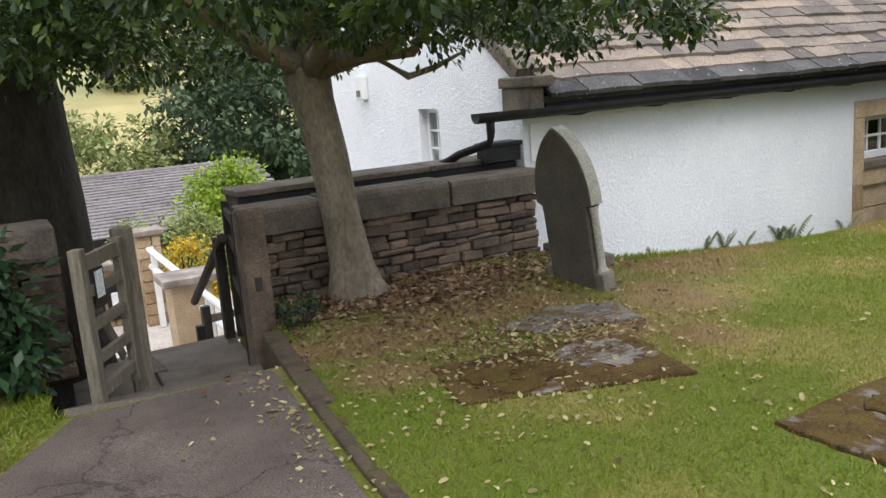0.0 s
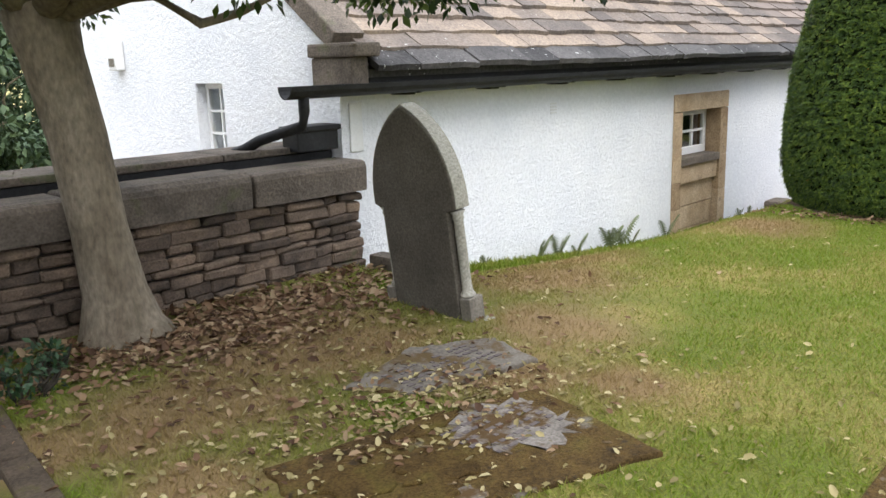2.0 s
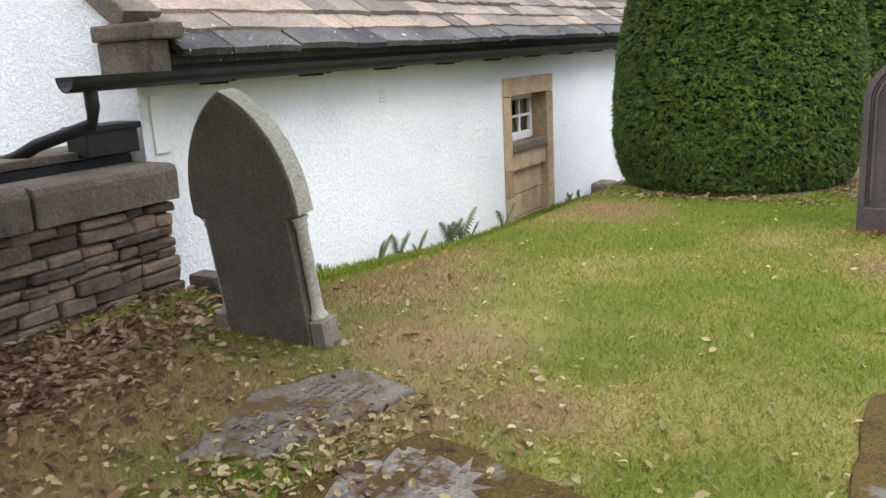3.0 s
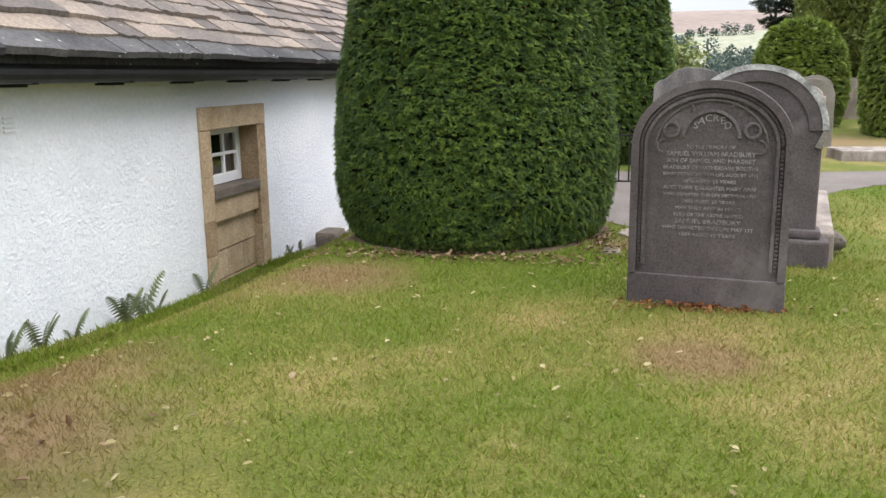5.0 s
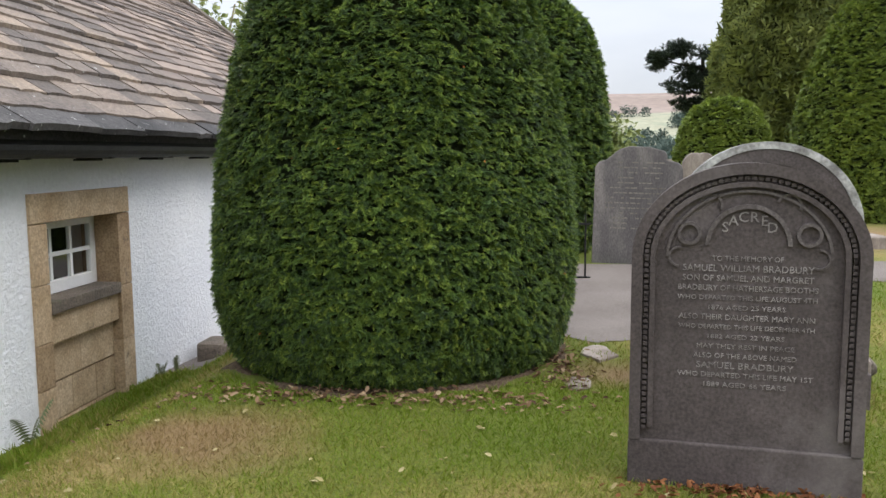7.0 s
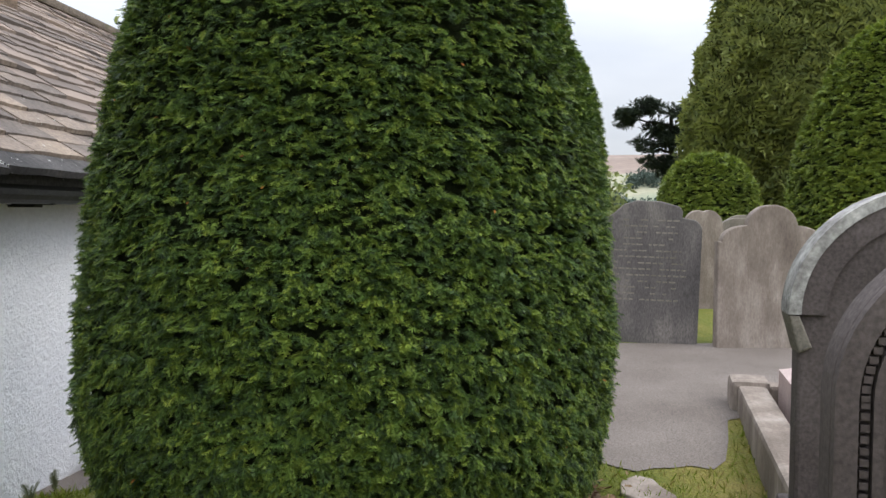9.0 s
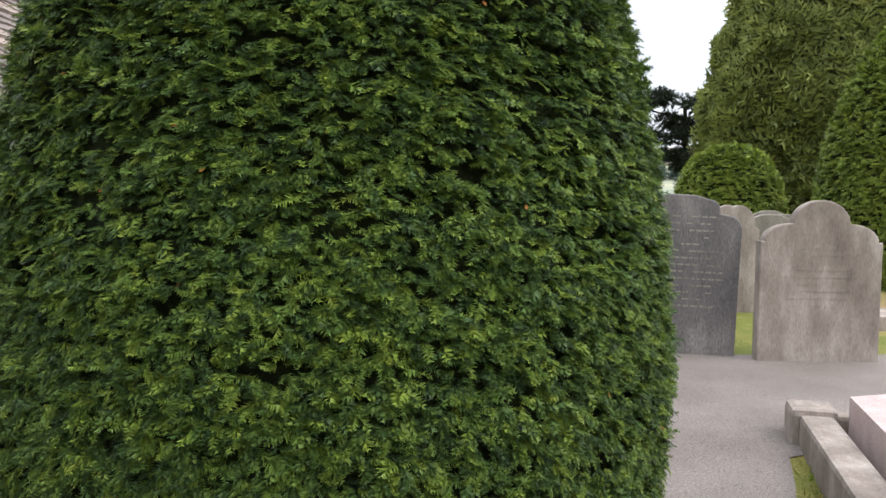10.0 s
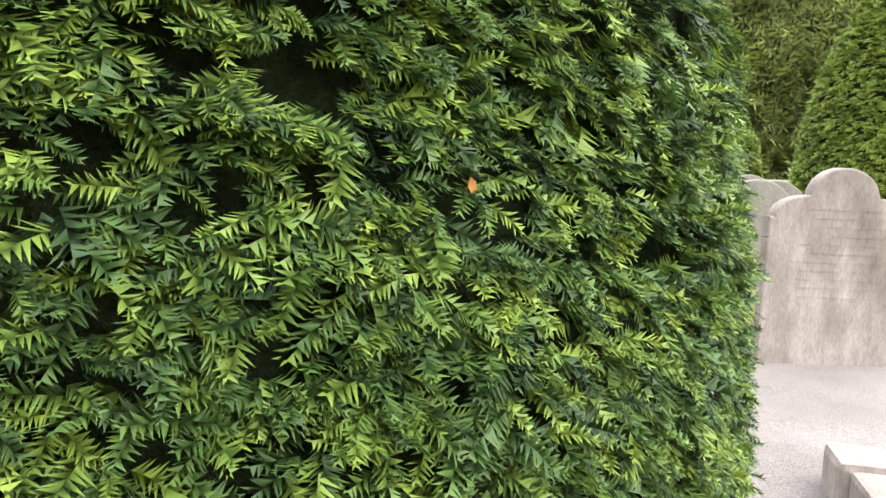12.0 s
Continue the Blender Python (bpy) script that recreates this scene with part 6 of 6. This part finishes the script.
def broad_tree(x, y, z, h, w, label, mat, leaf=0.28, n=90, per=90, seed=1, trunk=0.2, base=0.2):
    t = thing("tree", x, y, z, label, "tree", "far trees")
    rr = random.Random(seed)
    bm = bmesh.new()
    limb(bm, (0, 0, -0.3), (0, 0, h * 0.55), trunk, trunk * 0.5, 0.04)
    part("trunk", bm, M_BARK, t)
    for _ in range(6):
        b = bmesh.new()
        a = rr.uniform(0, 6.28)
        limb(b, (0, 0, h * rr.uniform(0.2, 0.5)), (w * 0.38 * math.cos(a), w * 0.38 * math.sin(a), h * rr.uniform(0.55, 0.9)), trunk * 0.5, 0.02, sides=7)
        part("limb", b, M_BARK, t)
    c, q = [], []
    for _ in range(n):
        a, zz = rr.uniform(0, 6.28), rr.uniform(base, 1.0)
        k = rr.random() ** 0.45 * math.sqrt(max(0.06, 1 - ((zz - 0.5) / 0.55) ** 2))
        c.append((w / 2 * k * math.cos(a), w / 2 * k * math.sin(a), h * zz))
        q.append(w * rr.uniform(0.07, 0.13))
    tagged(part("crown", clump_leaves(c, q, per, leaf, LEAF, 0.8, 0.2, seed), mat, t, "uneven leafy crown"), kind="stuff")
    return t


gz = lambda x, y: float(ground_z(x, y))
broad_tree(8.6, 29, -3.3, 7.2, 6.5, "dark leafy tree beyond the gardens", M_TREE_DARK, 0.26, 120, 110, 21)
broad_tree(11.5, 33, -3.3, 7.5, 6.5, "dark leafy tree beyond the gardens", M_TREE_DARK, 0.28, 100, 100, 22)
for k, (x, y, h, w) in enumerate(((4.6, 30, 5.0, 4.5), (0.2, 31, 5.2, 5.0), (-4.5, 31, 5.6, 5.5), (2.0, 38, 5.6, 6.0), (-9, 33, 6, 6.5), (-3.5, 44, 6.0, 8.0))):
    broad_tree(x, y, -3.4, h, w, "light green tree with thin open crown", M_TREE_GREEN, 0.24, 60, 70, 30 + k, 0.14)
for k, (x, y, h, w) in enumerate(((20, 120, 9, 11), (36, 150, 10, 13), (48, 135, 9, 12), (8, 160, 11, 14), (60, 200, 13, 20), (25, 210, 12, 18), (-10, 190, 12, 20), (40, 240, 13, 22), (85, 230, 14, 24), (5, 260, 14, 26))):
    broad_tree(x, y, gz(x, y) - 0.5, h, w, "round field tree on the far pasture", M_TREE_DARK if k % 2 else M_TREE_GREEN, 0.9, 50, 60, 50 + k, 0.4, 0.1)


# hedgerows, woods and field trees across the valley: one mass of leaf clumps
def far_woods(name, spots, per, leaf, mat, label, seed):
    c = [(x, y, gz(x, y) + h * q) for x, y, h in spots for q in (0.2, 0.5, 0.75)]
    rr = [h * (0.6 if i % 3 < 2 else 0.42) for i, (x, y, h) in enumerate([s for s in spots for _ in range(3)])]
    whole(name, clump_leaves(c, rr, per, leaf, LEAF, 0.8, 0, seed), mat, label, "woods", kind="stuff")


rw = random.Random(5)
spots = []
for _ in range(26):
    d, a = rw.uniform(380, 1000), radians(rw.uniform(-14, 2))
    ln, ang = rw.randint(2, 9), rw.uniform(0, 3.14)
    for k in range(ln):
        spots.append((d * math.cos(a) + 9 * k * math.cos(ang), d * math.sin(a) + 14 * k * math.sin(ang), rw.uniform(7, 14)))
# bluish leaf tones carry the haze of the distance
M_HAZE_TREES = leafy("hazy_valley_trees", [(0.2, (0.05, 0.075, 0.065)), (0.8, (0.10, 0.13, 0.105))], scale=0.02, rough=0.9, patch=0.5)
far_woods("valley_woods", spots, 60, 2.6, M_HAZE_TREES, "hedgerows and scattered trees across the valley", 61)
spots = [(rw.uniform(-60, 130), rw.uniform(290, 420), rw.uniform(9, 15)) for _ in range(70)]
far_woods("hillside_woods", spots, 50, 1.8, M_TREE_DARK, "woodland along the top of the hill pasture", 62)

# tall dark conifer behind the topiary, its sprays hanging
con = thing("conifer", 33.0, -6.7, 0.4, "tall dark dense conifer with hanging sprays", "tree")
bm = bmesh.new()
limb(bm, (0, 0, -0.4), (0, 0, 12), 0.45, 0.1, 0.01)
part("trunk", bm, M_BARK_DARK, con)
# added solid core, coloured as shaded inner foliage
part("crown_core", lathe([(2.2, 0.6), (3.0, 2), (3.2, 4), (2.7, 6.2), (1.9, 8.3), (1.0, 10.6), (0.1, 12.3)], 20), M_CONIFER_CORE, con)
CP = [(2.6, 0.2), (3.6, 1.6), (3.9, 4), (3.4, 6.2), (2.6, 8.3), (1.6, 10.6), (0.1, 12.8)]
P, N, a = surface_points(CP, 26000, 170, 95)
w_ = np.array([noise.noise(Vector((p[0] * 0.8, p[1] * 0.8, p[2] * 0.25))) + 0.7 * noise.noise(Vector((p[0] * 2.2, p[1] * 2.2, p[2] * 0.8))) for p in P])
P = P + N * (0.6 * w_)[:, None]
ax = 0.5 * N + np.array([0, 0, 0.75]) + rng.normal(0, 0.4, P.shape)
tagged(part("crown", strew("crown", SPRAY_SMALL[0], SPRAY_SMALL[1], P - N * 0.2, ax, N + rng.normal(0, 0.4, P.shape), rng.uniform(0.34, 0.75, len(P))), M_CONIFER, con, "hanging dark green sprays"), kind="stuff")

# scots pine, layered plates of needles
pine = thing("pine_tree", 38.6, -3.4, 0.0, "scots pine with flat layered dark plates of needles", "tree")
bm = bmesh.new()
limb(bm, (0, 0, -0.3), (-0.2, 0.3, 5.6), 0.22, 0.06, 0.03)
part("trunk", bm, M_BARK_DARK, pine)
c, q = [], []
for zc_, yc, wd in ((5.75, 1.0, 0.75), (5.35, 1.75, 0.55), (4.9, 0.6, 0.9), (4.3, 0.9, 0.9), (3.7, 0.5, 0.85), (5.55, -0.4, 0.8), (4.7, -0.7, 0.9), (3.3, 0.2, 0.7)):
    b = bmesh.new()
    limb(b, (-0.1, 0.1, zc_ - 0.35), (0, yc, zc_), 0.07, 0.02, sides=6)
    part("limb", b, M_BARK_DARK, pine)
    for _ in range(7):
        c.append((rw.uniform(-0.6, 0.6), yc + rw.uniform(-wd, wd) * 0.8, zc_ + rw.uniform(-0.12, 0.14)))
        q.append(rw.uniform(0.25, 0.42))
tagged(part("needles", clump_leaves(c, q, 90, 0.17, SPRAY_SMALL, 0.55, -0.2, 66), M_PINE, pine), kind="stuff")
broad_tree(22.5, 10.3, 0, 5.9, 3.0, "thin grey-green tree behind the cottage roof", M_TREE_GREEN, 0.16, 45, 45, 71, 0.1, 0.5)

# iron railings behind the big yew
rl = thing("railings", 12.4, 2.72, 0.50, "short run of black iron railings", "railings")
for k in range(9):
    part("bar", tube(bmesh.new(), [(0, k * 0.11 - 0.2, -0.1), (0, k * 0.11 - 0.2, 0.68), (0, k * 0.11 - 0.2, 0.76)], [0.009, 0.009, 0.001], 6), M_IRON, rl)
for z in (0.1, 0.62):
    part("rail", boxes((-0.012, -0.25, z, 0.012, 0.73, z + 0.02)), M_IRON, rl)


# ---- lawn, litter and wall-foot plants ----
def on_lawn(x, y):
    ok = (x > np.interp(y, [-2, 2.5, 4.3, 5.25], [1.05, 1.27, 1.46, 1.60]) + 0.10) & (y < 6.2)
    ok &= ~((x < 4.50) & (y > 5.97)) & ~((x > 4.46) & (x < 4.60) & (y > 5.1))
    for q in ([(2.82, 4.20), (3.38, 4.36), (3.76, 4.14), (3.66, 3.78), (3.27, 3.84), (2.98, 3.92)], l2q, l3q):
        ins = np.ones(len(x), bool)
        for (a, b), (c, d) in zip(q, q[1:] + q[:1]):
            ins &= ((c - a) * (y - b) - (d - b) * (x - a)) < 0.012
        ok &= ~ins
    ok &= ~((x > np.interp(y, [-14, 0.0, 1.2, 1.85, 2.1, 2.6, 3.4, 9], [12.9, 12.45, 11.1, 10.9, 10.1, 10.08, 10.5, 11.6]) - 0.03))
    ok &= np.hypot(x - 9.773, y - 3.899) > 1.16
    return ok


def grass_field(n, x0, x1, y0, y1, size, name, bare=0.5):
    x, y = rng.uniform(x0, x1, n), rng.uniform(y0, y1, n)
    k = on_lawn(x, y)
    # thin grass under the tree and in the dry patches
    shade = np.exp(-((x - 2.6) ** 2 / 1.6 + (y - 5.9) ** 2 / 0.7)) + 0.7 * np.exp(-((x - 4.6) ** 2 / 0.8 + (y - 3.9) ** 2 / 0.25))
    k &= rng.random(n) > np.clip(shade * 1.1, 0, 0.93)
    x, y = x[k], y[k]
    n = len(x)
    P = np.stack([x, y, ground_z(x, y) - 0.004], -1)
    ax = np.stack([rng.normal(0, 0.55, n), rng.normal(0, 0.55, n), np.full(n, 0.8)], -1)
    return whole(name, strew(name, BLADE[0], BLADE[1], P, ax, rng.normal(0, 1, (n, 3)), size * rng.uniform(0.5, 1.4, n)), M_BLADE, "short mown grass blades, green and straw", "grass", kind="stuff")


grass_field(265000, 1.2, 9.0, 0.4, 6.25, 0.031, "lawn_grass")
grass_field(60000, 8.6, 14.0, -3.0, 6.25, 0.042, "lawn_grass")
def bank_grass(n):
    x, y = rng.uniform(-1.4, 0.4, n), rng.uniform(1.5, 5.45, n)
    k = x < np.interp(y, [-6, 2.5, 3.9, 4.5, 4.7, 5.5], [-1.2, -0.55, -0.02, 0.30, 0.28, 0.28]) - 0.02
    x, y = x[k], y[k]
    n = len(x)
    P = np.stack([x, y, ground_z(x, y) - 0.004], -1)
    ax = np.stack([rng.normal(0, 0.6, n), rng.normal(0, 0.6, n), np.full(n, 0.7)], -1)
    whole("rough_grass", strew("rough_grass", BLADE[0], BLADE[1], P, ax, rng.normal(0, 1, (n, 3)), 0.055 * rng.uniform(0.5, 1.4, n)), M_BLADE, "rough dry grass on the bank beside the path", "grass", kind="stuff")


bank_grass(26000)
grass_field(14000, 4.6, 11.0, 5.9, 6.24, 0.07, "rough_grass")


def litter(name, n, cx, cy, sx, sy, size, mat, label, tmpl=CURLED, box_=None):
    if box_:
        x, y = rng.uniform(box_[0], box_[1], n), rng.uniform(box_[2], box_[3], n)
    else:
        x, y = rng.normal(cx, sx, n), rng.normal(cy, sy, n)
    k = (y < 5.97) | ((x > 4.6) & (y < 6.22))
    k &= (x > np.interp(y, [-2, 2.5, 4.3, 5.25], [0.3, 0.3, 0.9, 1.66]))
    k &= np.hypot(x - 9.773, y - 3.899) > 1.0
    x, y = x[k], y[k]
    n = len(x)
    P = np.stack([x, y, ground_z(x, y) + 0.010 + 0.012 * rng.random(n)], -1)
    ax = np.stack([rng.normal(0, 1, n), rng.normal(0, 1, n), rng.normal(0, 0.25, n)], -1)
    up = np.stack([rng.normal(0, 0.35, n), rng.normal(0, 0.35, n), np.ones(n)], -1)
    whole(name, strew(name, tmpl[0], tmpl[1], P, ax, up, size * rng.uniform(0.6, 1.3, n)), mat, label, "leaves", kind="stuff")


litter("leaf_litter", 2600, 3.1, 5.55, 0.75, 0.30, 0.06, M_LITTER, "drift of dead brown leaves under the tree by the wall")
litter("leaf_litter", 700, 2.6, 4.9, 1.0, 0.5, 0.05, M_LITTER, "scattered dead brown leaves")
litter("yew_litter", 500, 8.62, 3.9, 0.10, 0.75, 0.04, M_LITTER, "dead brown twigs and leaves at the foot of the yew")
litter("yew_litter", 200, 9.3, 2.8, 0.3, 0.09, 0.04, M_LITTER, "dead brown twigs and leaves at the foot of the yew")
litter("needle_litter", 320, 7.49, 2.13, 0.06, 0.22, 0.032, M_RED_LITTER, "reddish dead yew needles at the foot of a headstone")
litter("pale_leaves", 900, 2.7, 3.7, 0.8, 0.7, 0.038, M_STRAW, "pale fallen leaves scattered on the grass")
litter("pale_leaves", 420, 0, 0, 0, 0, 0.034, M_STRAW, "pale fallen leaves scattered on the grass", box_=(1.4, 8.5, 1.0, 5.8))
litter("pale_leaves", 330, 2.95, 3.78, 0.42, 0.2, 0.034, M_STRAW, "pale fallen leaves gathered round the flat graves")
litter("leaf_litter", 450, 2.9, 3.8, 0.5, 0.3, 0.042, M_LITTER, "dead brown leaves gathered round the flat graves")
litter("path_leaves", 110, 1.27, 3.6, 0.06, 0.8, 0.036, M_STRAW, "pale leaves gathered along the kerb")


def fern(x, y, z, n, ln, seed, label, up_=0.9, mat=M_FERN):
    t = thing("fern", x, y, z, label, "plant", "wall-foot plants")
    rr = random.Random(seed)
    for _ in range(n):
        a = rr.uniform(200, 340)
        L = ln * rr.uniform(0.7, 1.2)
        V, F = [], []
        st = [Vector((math.cos(radians(a)) * L * s * 0.55, math.sin(radians(a)) * L * 0.22 * s, L * up_ * (s - 0.42 * s * s))) for s in np.linspace(0, 1, 15)]
        side = Vector((-math.sin(radians(a)), math.cos(radians(a)), 0))
        fwd = Vector((math.cos(radians(a)), math.sin(radians(a)), 0.3))
        b = bmesh.new()
        vs = [b.verts.new(p) for p in st]
        for i in range(len(st) - 1):
            w = L * 0.12 * math.sin(math.pi * min(1, (i + 2) / 15)) ** 0.7
            for s_ in (-1, 1):
                tip = b.verts.new(st[i] + (side * s_ * 0.9 + fwd * 0.4 + Vector((0, 0, 0.55 * s_ * 0.6))) * w)
                b.faces.new((vs[i], vs[i + 1], tip))
        part("frond", b, mat, t)
    return t


for k, (x, n, ln) in enumerate(((6.75, 6, 0.30), (7.05, 7, 0.32), (7.35, 5, 0.24), (7.95, 7, 0.36), (8.15, 5, 0.42), (8.35, 4, 0.22), (9.1, 3, 0.34), (10.95, 4, 0.24), (11.25, 3, 0.2), (6.0, 4, 0.16))):
    fern(x, 6.18, gz(x, 6.18), n, ln * 1.3, k, "small grey-green fern at the foot of the wall", 1.0)
for k, (x, y) in enumerate(((1.85, 5.25), (2.05, 5.45), (1.75, 5.5))):
    shrub(x, y, gz(x, y), 0.34, 0.26, 0.13, "low green weed at the wall foot", M_LAUREL, 0.04, 8, 18, 80 + k, name="weed", rad=0.08)
build_slates()
